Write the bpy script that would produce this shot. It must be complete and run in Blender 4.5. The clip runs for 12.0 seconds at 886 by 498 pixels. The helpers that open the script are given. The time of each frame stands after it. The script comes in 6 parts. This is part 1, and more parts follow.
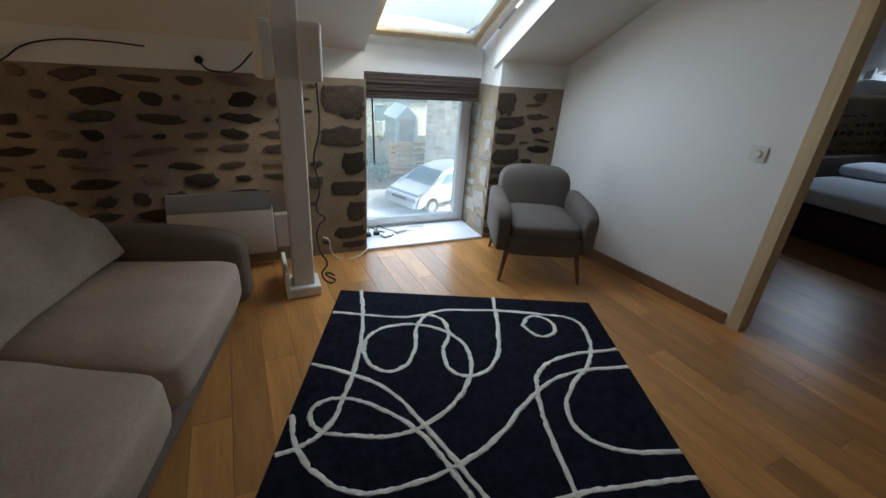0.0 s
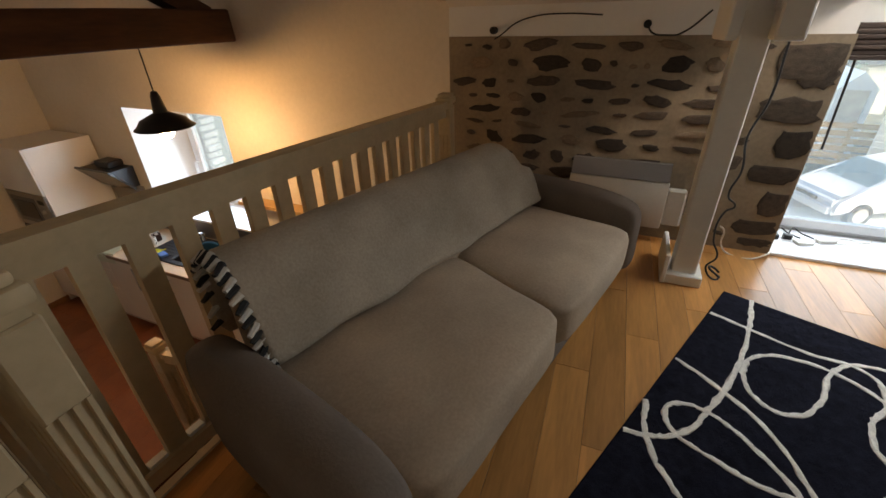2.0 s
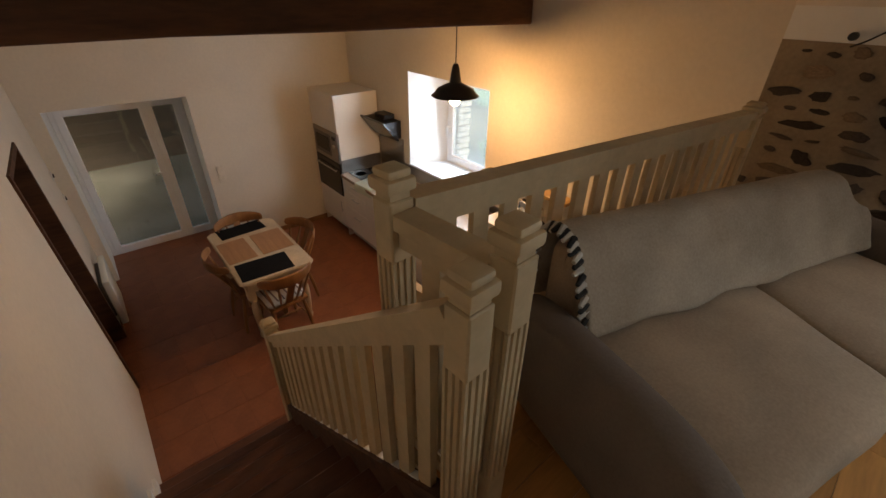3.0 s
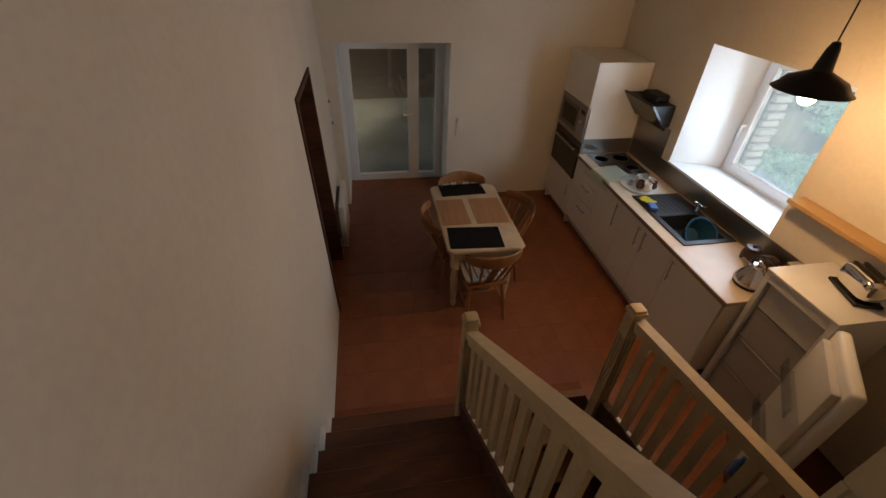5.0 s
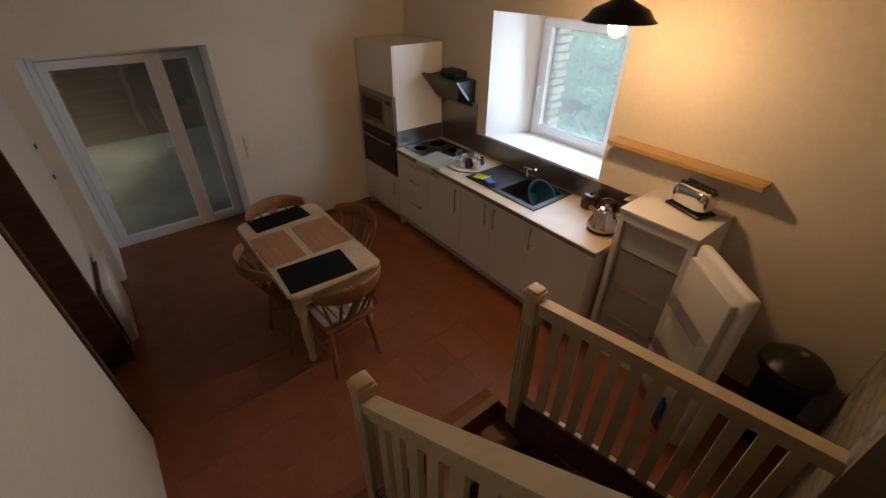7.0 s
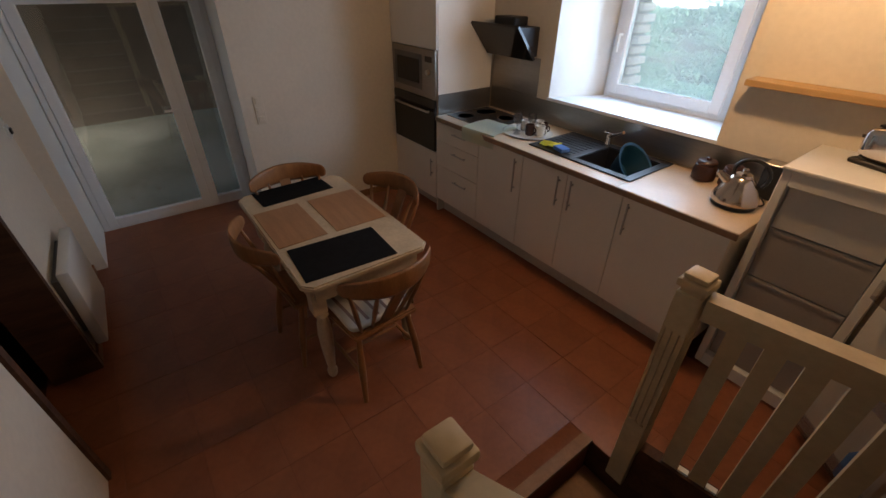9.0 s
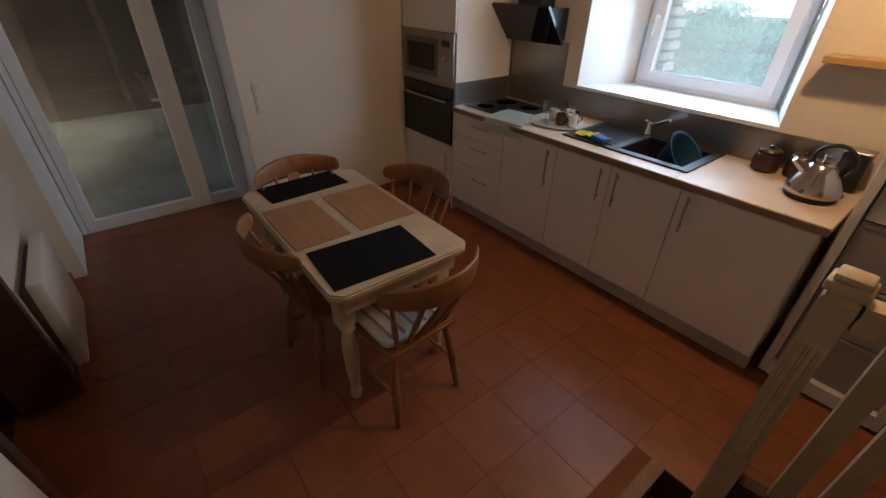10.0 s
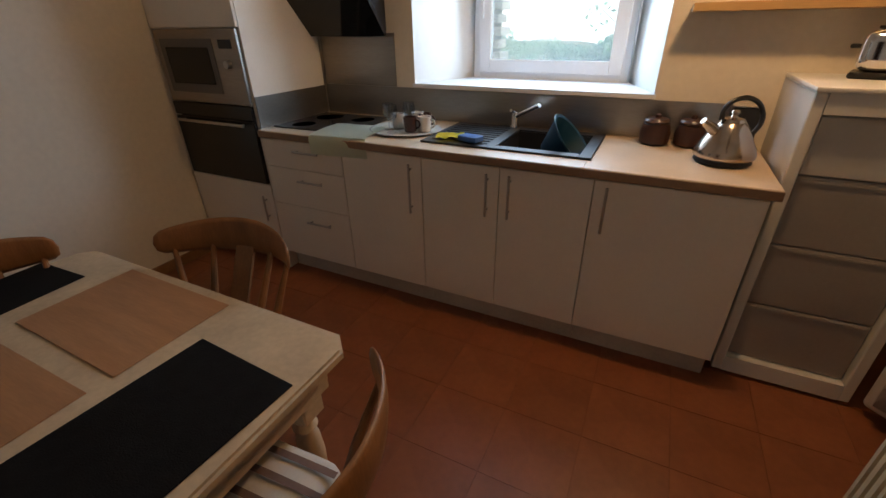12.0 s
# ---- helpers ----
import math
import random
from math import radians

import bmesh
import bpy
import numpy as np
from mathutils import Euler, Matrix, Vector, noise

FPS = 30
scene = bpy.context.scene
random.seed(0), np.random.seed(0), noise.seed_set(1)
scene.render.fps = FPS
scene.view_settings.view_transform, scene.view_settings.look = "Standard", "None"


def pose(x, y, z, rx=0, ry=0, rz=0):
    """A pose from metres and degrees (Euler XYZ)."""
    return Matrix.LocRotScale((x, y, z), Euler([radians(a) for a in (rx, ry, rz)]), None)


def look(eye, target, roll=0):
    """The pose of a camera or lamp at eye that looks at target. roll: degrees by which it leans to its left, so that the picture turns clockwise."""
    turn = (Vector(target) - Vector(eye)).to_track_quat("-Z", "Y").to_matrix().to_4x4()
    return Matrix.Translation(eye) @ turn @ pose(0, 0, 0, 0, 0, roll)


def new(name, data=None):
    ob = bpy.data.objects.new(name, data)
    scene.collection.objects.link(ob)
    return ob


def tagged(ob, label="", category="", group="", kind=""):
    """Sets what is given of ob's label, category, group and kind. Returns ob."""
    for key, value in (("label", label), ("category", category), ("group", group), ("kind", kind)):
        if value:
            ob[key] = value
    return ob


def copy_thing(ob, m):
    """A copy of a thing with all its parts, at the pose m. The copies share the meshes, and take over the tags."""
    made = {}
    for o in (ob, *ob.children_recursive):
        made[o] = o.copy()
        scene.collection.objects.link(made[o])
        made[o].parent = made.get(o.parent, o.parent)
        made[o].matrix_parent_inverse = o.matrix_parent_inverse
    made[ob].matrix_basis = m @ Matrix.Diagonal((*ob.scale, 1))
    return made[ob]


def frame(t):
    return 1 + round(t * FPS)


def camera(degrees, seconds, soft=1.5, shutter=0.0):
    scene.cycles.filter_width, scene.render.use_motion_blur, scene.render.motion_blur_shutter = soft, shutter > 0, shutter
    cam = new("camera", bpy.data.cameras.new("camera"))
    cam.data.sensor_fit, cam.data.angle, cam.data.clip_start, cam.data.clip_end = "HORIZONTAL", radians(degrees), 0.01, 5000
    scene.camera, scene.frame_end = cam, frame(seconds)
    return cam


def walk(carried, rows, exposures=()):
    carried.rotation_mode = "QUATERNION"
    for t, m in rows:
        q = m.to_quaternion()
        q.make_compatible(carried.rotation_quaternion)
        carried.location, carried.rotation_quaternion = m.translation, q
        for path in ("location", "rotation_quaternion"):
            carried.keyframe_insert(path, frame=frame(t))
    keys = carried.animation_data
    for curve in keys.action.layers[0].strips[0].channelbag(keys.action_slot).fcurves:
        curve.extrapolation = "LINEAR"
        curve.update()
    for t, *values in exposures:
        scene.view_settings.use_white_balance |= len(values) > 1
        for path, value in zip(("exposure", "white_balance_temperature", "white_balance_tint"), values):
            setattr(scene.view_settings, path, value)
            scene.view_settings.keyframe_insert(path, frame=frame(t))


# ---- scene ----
cam = camera(93.4, 12.0)
SKY, LOFT_WIN, LOFT_SKY, KIT_WIN, KIT_DOOR, BULB, EXPO = 0.15, 2.0, 3.3, 5.0, 0.05, 6.6, 2.0
PATH = [
    (0, (6.327, -2.023, 2.988), (7.104, -0.374, 2.165), 4.32),
    (0.5, (6.250, -2.014, 2.983), (7.036, -0.369, 2.160), 4.47),
    (1, (6.139, -2.006, 2.961), (6.851, -0.329, 2.137), 3.71),
    (1.5, (6.087, -2.027, 2.940), (6.241, -0.235, 2.066), 1.85),
    (2, (6.121, -2.001, 2.979), (5.408, -0.413, 1.995), -1.70),
    (2.5, (6.022, -2.160, 3.035), (4.881, -0.883, 2.003), -1.90),
    (3, (5.795, -2.361, 3.038), (4.488, -1.267, 1.991), 0.89),
    (3.5, (5.555, -2.322, 2.967), (4.023, -1.655, 1.868), 2.46),
    (5.5, (5.013, -2.404, 2.897), (3.437, -2.116, 1.700), 2.38),
    (6, (4.890, -2.264, 2.754), (3.339, -1.877, 1.552), 1.55),
    (6.5, (4.782, -2.264, 2.612), (3.437, -1.304, 1.486), 1.36),
    (7, (4.561, -2.335, 2.567), (3.267, -1.297, 1.449), 0.67),
    (9, (3.911, -2.201, 1.964), (2.561, -1.201, 0.879), 0.47),
    (9.5, (3.774, -2.197, 1.831), (2.437, -1.165, 0.760), 1.16),
    (10, (3.545, -2.271, 1.787), (2.231, -1.211, 0.715), 1.17),
    (10.5, (3.295, -2.141, 1.579), (1.995, -1.048, 0.523), 1.26),
    (11, (3.146, -2.052, 1.418), (2.177, -0.586, 0.462), -0.28),
    (11.5, (2.954, -1.933, 1.434), (2.094, -0.397, 0.484), -0.71),
    (12, (2.916, -1.766, 1.465), (2.128, -0.189, 0.521), -0.93),
]
walk(cam, [(t, look(eye, target, roll)) for t, eye, target, roll in PATH], exposures=[(0, EXPO - 0.05, 6500, 12), (1, EXPO, 6600, 12), (1.5, EXPO + 0.15, 7100, 13), (2.5, EXPO + 0.36, 8000, 21), (3, EXPO + 0.38, 8000, 20), (3.5, EXPO + 0.24, 7800, 18), (5.5, EXPO, 7300, 17), (7, EXPO + 0.02, 7000, 17), (9, EXPO + 0.08, 6600, 17), (12, EXPO + 0.16, 6900, 15)])

# ---- light ----
world = bpy.data.worlds.new("sky")
scene.world = world
world.use_nodes = True
wn = world.node_tree
sky = wn.nodes.new("ShaderNodeTexSky")
sky.sky_type, sky.sun_disc = "NISHITA", False
sky.sun_elevation, sky.sun_rotation = radians(38), radians(112)
sky.air_density, sky.dust_density, sky.ozone_density = 1.2, 6.0, 1.0
wn.links.new(sky.outputs[0], wn.nodes["Background"].inputs[0])
wn.nodes["Background"].inputs[1].default_value = SKY
sun = new("sun", bpy.data.lights.new("sun", "SUN"))
sun.data.energy, sun.data.angle, sun.data.color = 1.4, radians(15), (1, 0.96, 0.9)
sun.matrix_world = look((0, 0, 30), (-36, 15, 0))


def area(name, eye, target, sx, sy, power, col):
    ob = new(name, bpy.data.lights.new(name, "AREA"))
    ob.data.shape, ob.data.size, ob.data.size_y, ob.data.energy, ob.data.color = "RECTANGLE", sx, sy, power, col
    ob.matrix_world = look(eye, target)
    return ob


area("window_light", (7.43, 0.9, 2.25), (7.43, 0, 2.18), 0.7, 0.9, LOFT_WIN, (0.66, 0.84, 1.0))
area("skylight_light", (7.42, 0.36, 3.3), (7.42, -0.2, 2.4), 0.7, 0.8, LOFT_SKY, (0.72, 0.87, 1.0))
area("kitchen_window_light", (2.27, 0.97, 1.72), (2.27, 0, 1.64), 0.85, 0.9, KIT_WIN, (0.5, 0.74, 1.0))
area("door_light", (-0.48, -2.05, 1.0), (1, -2.05, 0.95), 0.95, 1.6, KIT_DOOR, (0.8, 0.9, 1.0))
area("bedroom_light", (12.2, 0.1, 3.25), (11.3, -0.9, 2.1), 0.8, 0.8, 2.2, (0.62, 0.8, 1.0))
bulb_lamp = new("bulb_light", bpy.data.lights.new("bulb_light", "POINT"))
bulb_lamp.data.energy, bulb_lamp.data.shadow_soft_size, bulb_lamp.data.color = BULB, 0.045, (1.0, 0.6, 0.26)
bulb_lamp.location = (3.2, -0.09, 2.222)


# ---- materials ----
def mat(name, col, rough=0.6, metal=0.0, var=0.18, scale=4.0, bump=0.15, fine=60.0, stretch=(1, 1, 1), rnd=0.0, dirt=None, spec=0.4):
    m = bpy.data.materials.new(name)
    m.use_nodes = True
    n, l = m.node_tree.nodes, m.node_tree.links
    b = n["Principled BSDF"]
    tc, mp = n.new("ShaderNodeTexCoord"), n.new("ShaderNodeMapping")
    mp.inputs["Scale"].default_value = stretch
    l.new(tc.outputs["Object"], mp.inputs[0])
    big, small = n.new("ShaderNodeTexNoise"), n.new("ShaderNodeTexNoise")
    big.inputs["Scale"].default_value, big.inputs["Detail"].default_value = scale, 5
    small.inputs["Scale"].default_value, small.inputs["Detail"].default_value = fine, 4
    l.new(mp.outputs[0], big.inputs["Vector"]), l.new(mp.outputs[0], small.inputs["Vector"])
    ramp = n.new("ShaderNodeValToRGB")
    lo = dirt or [c * (1 - var) for c in col]
    ramp.color_ramp.elements[0].color, ramp.color_ramp.elements[1].color = (*lo, 1), (*[min(1, c * (1 + var)) for c in col], 1)
    ramp.color_ramp.elements[0].position, ramp.color_ramp.elements[1].position = 0.3, 0.7
    mix = n.new("ShaderNodeMath")
    mix.operation, mix.inputs[1].default_value = "MULTIPLY_ADD", 0.35
    add = n.new("ShaderNodeMath")
    add.operation, add.inputs[1].default_value = "MULTIPLY", 0.65
    l.new(big.outputs["Fac"], add.inputs[0])
    l.new(small.outputs["Fac"], mix.inputs[0]), l.new(add.outputs[0], mix.inputs[2])
    l.new(mix.outputs[0], ramp.inputs[0])
    out = ramp.outputs[0]
    if rnd:
        info, hsv, mr = n.new("ShaderNodeObjectInfo"), n.new("ShaderNodeHueSaturation"), n.new("ShaderNodeMapRange")
        mr.inputs["To Min"].default_value, mr.inputs["To Max"].default_value = 1 - rnd, 1 + rnd
        l.new(info.outputs["Random"], mr.inputs[0]), l.new(mr.outputs[0], hsv.inputs["Value"]), l.new(out, hsv.inputs["Color"])
        out = hsv.outputs[0]
    l.new(out, b.inputs["Base Color"])
    b.inputs["Roughness"].default_value, b.inputs["Metallic"].default_value = rough, metal
    b.inputs["Specular IOR Level"].default_value = spec
    if bump:
        bp = n.new("ShaderNodeBump")
        bp.inputs["Strength"].default_value, bp.inputs["Distance"].default_value = bump, 0.01
        l.new(mix.outputs[0], bp.inputs["Height"]), l.new(bp.outputs[0], b.inputs["Normal"])
    return m


def glass_mat(name, tint=(1, 1, 1), gloss=0.08, haze=0.0):
    m = bpy.data.materials.new(name)
    m.use_nodes = True
    n, l = m.node_tree.nodes, m.node_tree.links
    tr, gl, mx = n.new("ShaderNodeBsdfTransparent"), n.new("ShaderNodeBsdfGlossy"), n.new("ShaderNodeMixShader")
    tr.inputs[0].default_value, gl.inputs["Roughness"].default_value = (*tint, 1), 0.02
    mx.inputs[0].default_value = gloss
    l.new(tr.outputs[0], mx.inputs[1]), l.new(gl.outputs[0], mx.inputs[2])
    # Mixes in a translucent veil that imitates bright glare on the glass.
    veiled, glare_film = n.new("ShaderNodeMixShader"), n.new("ShaderNodeBsdfTranslucent")
    veiled.inputs[0].default_value, glare_film.inputs[0].default_value = haze, (0.82, 0.95, 1.0, 1)
    l.new(mx.outputs[0], veiled.inputs[1]), l.new(glare_film.outputs[0], veiled.inputs[2]), l.new(veiled.outputs[0], n["Material Output"].inputs[0])
    return m


def glow(name, col, power):
    m = bpy.data.materials.new(name)
    m.use_nodes = True
    b = m.node_tree.nodes["Principled BSDF"]
    b.inputs["Emission Color"].default_value, b.inputs["Emission Strength"].default_value = (*col, 1), power
    return m


PAINT = mat("wall_paint", (0.69, 0.62, 0.52), 0.85, var=0.085, scale=1.2, bump=0.16, fine=35)
PAINT_W = mat("white_paint_and_lit_recess", (0.78, 0.77, 0.74), 0.8, var=0.04, scale=1.5, bump=0.1, fine=35)
CEIL = mat("ceiling_paint", (0.7, 0.67, 0.62), 0.9, var=0.05, scale=2, bump=0.1, fine=40)
MORTAR = mat("lime_mortar", (0.27, 0.21, 0.145), 0.95, var=0.28, scale=5, bump=0.6, fine=45)
STONE = mat("dark_schist", (0.068, 0.049, 0.036), 0.9, var=0.45, scale=9, bump=0.7, fine=40, rnd=0.55)
STONE_L = mat("ochre_stone", (0.2, 0.14, 0.09), 0.9, var=0.35, scale=9, bump=0.7, fine=40, rnd=0.4)
TILE = mat("terracotta_tile", (0.265, 0.088, 0.039), 0.36, var=0.22, scale=5, bump=0.1, fine=30, rnd=0.07, spec=0.5)
GROUT = mat("tile_grout", (0.225, 0.078, 0.036), 0.9, var=0.2)
PLANK = mat("oak_laminate", (0.5, 0.23, 0.072), 0.28, var=0.3, scale=5, bump=0.05, fine=28, stretch=(3, 0.35, 1), rnd=0.26)
PLANK_JOINT = mat("plank_joint", (0.27, 0.125, 0.045), 0.8)
TREAD = mat("stained_stair_wood", (0.11, 0.04, 0.02), 0.45, var=0.4, scale=6, bump=0.1, stretch=(1, 0.25, 1))
# Beam timber; its darkness also stands in for shade in hall and cellar.
DARKWOOD = mat("dark_wood_and_gloom", (0.085, 0.036, 0.018), 0.8, var=0.5, scale=5, bump=0.7, fine=30, stretch=(2, 0.3, 2))
CREAM = mat("cream_painted_wood", (0.53, 0.41, 0.25), 0.6, var=0.14, scale=9, bump=0.12, fine=40)
CREAM_W = mat("white_gloss_wood", (0.78, 0.76, 0.7), 0.45, var=0.05, scale=8)
CASING = mat("pine_casing", (0.6, 0.46, 0.28), 0.5, var=0.15, scale=6, stretch=(4, 4, 0.4))
SKIRT = mat("oak_skirting", (0.24, 0.115, 0.05), 0.5, var=0.25, scale=6)
PVC = mat("white_pvc", (0.78, 0.79, 0.8), 0.35, var=0.03, bump=0.02)
# The haze values put washed-out outdoor glare into the panes.
GLASS = glass_mat("window_glass", (0.9, 0.98, 1.0), haze=0.14)
KITGLASS = glass_mat("kitchen_window_glass", (0.9, 0.98, 1.0), haze=0.24)
DOORGLASS = glass_mat("door_glass", (0.8, 0.82, 0.8))
FABRIC = mat("taupe_sofa_fabric", (0.5, 0.39, 0.285), 0.95, var=0.1, scale=3.5, bump=0.22, fine=120, dirt=(0.34, 0.265, 0.2), spec=0.15)
FABRIC_D = mat("dark_sofa_fabric", (0.175, 0.14, 0.115), 0.95, var=0.16, scale=4, bump=0.35, fine=120, spec=0.15)
THROW = mat("grey_beige_throw", (0.47, 0.4, 0.32), 0.95, var=0.08, scale=4, bump=0.4, fine=120, dirt=(0.29, 0.24, 0.185), spec=0.1)
BLACK_FR = mat("black_yarn", (0.03, 0.03, 0.03), 0.95)
WHITE_FR = mat("white_yarn", (0.6, 0.58, 0.53), 0.95, bump=0.4, fine=300)
GREYCHAIR = mat("grey_chair_fabric", (0.14, 0.12, 0.108), 0.95, var=0.14, scale=4, bump=0.35, fine=160, spec=0.15)
RUG = mat("navy_rug_pile", (0.012, 0.0125, 0.02), 1.0, var=0.6, scale=30, bump=0.9, fine=260, spec=0.04)
RUG_LINE = mat("ivory_rug_yarn", (0.82, 0.77, 0.68), 1.0, var=0.2, scale=60, bump=0.8, fine=350)
WOODLEG = mat("walnut_leg", (0.2, 0.1, 0.045), 0.45, var=0.2, stretch=(4, 4, 0.5))
CUPBOARD = mat("matt_white_cupboard", (0.82, 0.76, 0.67), 0.4, var=0.04, bump=0.02)
PLINTH = mat("cupboard_plinth", (0.52, 0.46, 0.39), 0.55)
WORKTOP = mat("beige_laminate_worktop", (0.55, 0.43, 0.31), 0.35, var=0.12, scale=5, bump=0.02, fine=120)
WORKEDGE = mat("worktop_edge", (0.25, 0.16, 0.1), 0.4, var=0.2)
STEEL = mat("brushed_steel", (0.52, 0.5, 0.48), 0.32, 1.0, var=0.1, scale=4, bump=0.03, fine=90, stretch=(0.2, 1, 6))
SPLASH = mat("steel_splashback", (0.33, 0.3, 0.27), 0.33, 0.95, var=0.16, scale=3, bump=0.03, stretch=(0.3, 1, 3))
# Polished steel with the floor's warm reflection tinted into its colour.
KETTLE = mat("warm_tinted_kettle_steel", (0.58, 0.48, 0.4), 0.2, 1.0, var=0.05, scale=6, bump=0.01)
CHROME = mat("chrome", (0.75, 0.73, 0.7), 0.12, 1.0, var=0.03, bump=0)
BLACKGLASS = mat("black_glass", (0.012, 0.012, 0.013), 0.08, var=0.1, bump=0, spec=0.5)
BLACKMAT = mat("black_composite", (0.016, 0.016, 0.018), 0.45, var=0.2, bump=0.05, fine=150)
BLACKPL = mat("black_plastic", (0.018, 0.017, 0.016), 0.3, var=0.15, bump=0.02)
CHAIRWOOD = mat("pine_chair_wood", (0.27, 0.122, 0.048), 0.42, var=0.3, scale=6, bump=0.06, stretch=(3, 3, 0.6), rnd=0.1)
TABLECREAM = mat("cream_table_paint", (0.53, 0.41, 0.275), 0.5, var=0.2, scale=7, bump=0.06)
TABLEWOOD = mat("brown_fibre_mat", (0.38, 0.19, 0.09), 0.45, var=0.2, scale=6, bump=0.05, stretch=(0.4, 4, 1))
MAT_BL = mat("black_placemat", (0.008, 0.0075, 0.008), 0.85, var=0.3, scale=20, bump=0.4, fine=300, spec=0.12)
CUSH = mat("cushion_cotton", (0.62, 0.57, 0.5), 0.95, var=0.08, bump=0.2, fine=200)
CUSH_S = mat("cushion_stripe", (0.2, 0.13, 0.11), 0.95)
FRIDGE = mat("white_fridge", (0.72, 0.7, 0.66), 0.35, var=0.04, bump=0.02)
FROST = mat("frosted_plastic", (0.33, 0.3, 0.28), 0.3, var=0.08, bump=0.02)
LINER = mat("fridge_liner", (0.55, 0.53, 0.5), 0.4, var=0.05)
CLEAR = glass_mat("clear_shelf", (0.86, 0.88, 0.9), 0.12)
SHELFWOOD = mat("oak_shelf", (0.46, 0.28, 0.12), 0.5, var=0.15, stretch=(0.4, 3, 3))
TEAL = mat("teal_plastic", (0.01, 0.055, 0.1), 0.35, var=0.08)
YELLOW = mat("yellow_cloth", (0.75, 0.6, 0.05), 0.95, var=0.1)
BLUE = mat("blue_sponge", (0.06, 0.14, 0.36), 0.95, var=0.15)
TOWEL = mat("pale_green_towel", (0.7, 0.74, 0.62), 0.95, var=0.08, bump=0.3, fine=200)
BROWNJAR = mat("brown_ceramic", (0.05, 0.021, 0.014), 0.3, var=0.25)
CERAMIC = mat("white_ceramic", (0.62, 0.58, 0.52), 0.25, var=0.06)
SHADE = mat("black_enamel_shade", (0.018, 0.014, 0.012), 0.35, var=0.15)
BULBGLOW = glow("bulb_glow", (1.0, 0.86, 0.62), 14)
CABLE_B = mat("black_cable", (0.015, 0.015, 0.015), 0.5)
CABLE_W = mat("white_cable", (0.7, 0.68, 0.64), 0.5)
BLIND = mat("brown_woven_blind", (0.045, 0.027, 0.02), 0.8, var=0.3, scale=10, stretch=(0.5, 1, 8))
SILLW = mat("white_sill", (0.75, 0.77, 0.8), 0.35, var=0.05)
GRAVEL = mat("wet_earth_and_grass", (0.085, 0.085, 0.065), 0.95, var=0.5, scale=1.1, bump=0.8, fine=14, dirt=(0.02, 0.026, 0.014))
YARD = mat("mossy_concrete", (0.15, 0.157, 0.135), 0.85, var=0.3, scale=1.6, bump=0.4, fine=22, dirt=(0.06, 0.065, 0.05))
BARN = mat("dark_barn_mortar", (0.06, 0.05, 0.04), 0.95, var=0.4, scale=3, bump=0.6, fine=25)
LANE = mat("pale_gravel_lane", (0.45, 0.44, 0.41), 0.95, var=0.25, scale=0.8, bump=0.6, fine=25)
LEAF = mat("hedge_leaves", (0.04, 0.07, 0.042), 0.6, var=0.4, scale=3, rnd=0.1)
# Paler leaf copy; bright outdoor haze is put into its colour.
LEAF_HAZY = mat("haze_paled_leaves", (0.12, 0.22, 0.16), 0.6, var=0.25, scale=3, rnd=0.15, spec=0.2)
# Emission gives the backdrop its bright haze.
MIST_GLOW = glow("glowing_haze", (0.62, 0.92, 0.96), 0.26)
QUOIN = mat("brown_quoin_stone", (0.06, 0.044, 0.032), 0.9, var=0.5, scale=7, bump=0.7, fine=40, rnd=0.4)
QUOIN_G = mat("grey_reveal_stone", (0.26, 0.24, 0.21), 0.9, var=0.3, scale=7, bump=0.6, fine=40, rnd=0.3)
HOUSE_B = mat("pale_house_stone", (0.68, 0.61, 0.5), 0.9, var=0.25, scale=5, bump=0.5, fine=30, rnd=0.25)
BARK = mat("bark", (0.1, 0.075, 0.05), 0.9, bump=0.5)
CARPAINT = mat("silver_car_paint", (0.38, 0.41, 0.46), 0.35, 0.1, var=0.03, bump=0)
# Opaque glass; the blue sky reflection is put into its colour.
CARGLASS = mat("sky_tinted_glass", (0.14, 0.22, 0.27), 0.12, bump=0)
RUBBER = mat("rubber", (0.02, 0.02, 0.02), 0.8)
HOUSEST = mat("neighbour_stone", (0.74, 0.7, 0.62), 0.9, var=0.3, scale=3, bump=0.6, fine=12)
ROOFSL = mat("slate_roof", (0.1, 0.11, 0.13), 0.7, var=0.25, scale=4)
MATTRESS = mat("white_bedding", (0.66, 0.72, 0.8), 0.9, var=0.05, bump=0.2)
BEDBASE = mat("dark_bed_base", (0.04, 0.028, 0.024), 0.8, var=0.2)
HEATER = mat("beige_heater_enamel", (0.5, 0.46, 0.4), 0.45, var=0.08, scale=5, bump=0.02)
PLASTICW = mat("white_plastic", (0.72, 0.7, 0.65), 0.4, var=0.04, bump=0.02)
GREYPL = mat("grey_plastic", (0.14, 0.125, 0.115), 0.5, var=0.06)


# ---- building helpers ----
def part(name, bm, material, parent=None, label="", smooth=35):
    me = bpy.data.meshes.new(name)
    bmesh.ops.recalc_face_normals(bm, faces=bm.faces[:])
    bm.to_mesh(me), bm.free()
    me.materials.append(material)
    me.polygons.foreach_set("use_smooth", [True] * len(me.polygons))
    me.set_sharp_from_angle(angle=radians(smooth))
    ob = new(name, me)
    ob.parent = parent
    return tagged(ob, label)


def thing(name, label, category, m=None, group=""):
    e = new(name)
    if m is not None:
        e.matrix_world = m
    return tagged(e, label, category, group)


def solo(name, bm, material, label, category, kind="", m=None, group=""):
    ob = part(name, bm, material)
    if m is not None:
        ob.matrix_world = m
    return tagged(ob, label, category, group, kind)


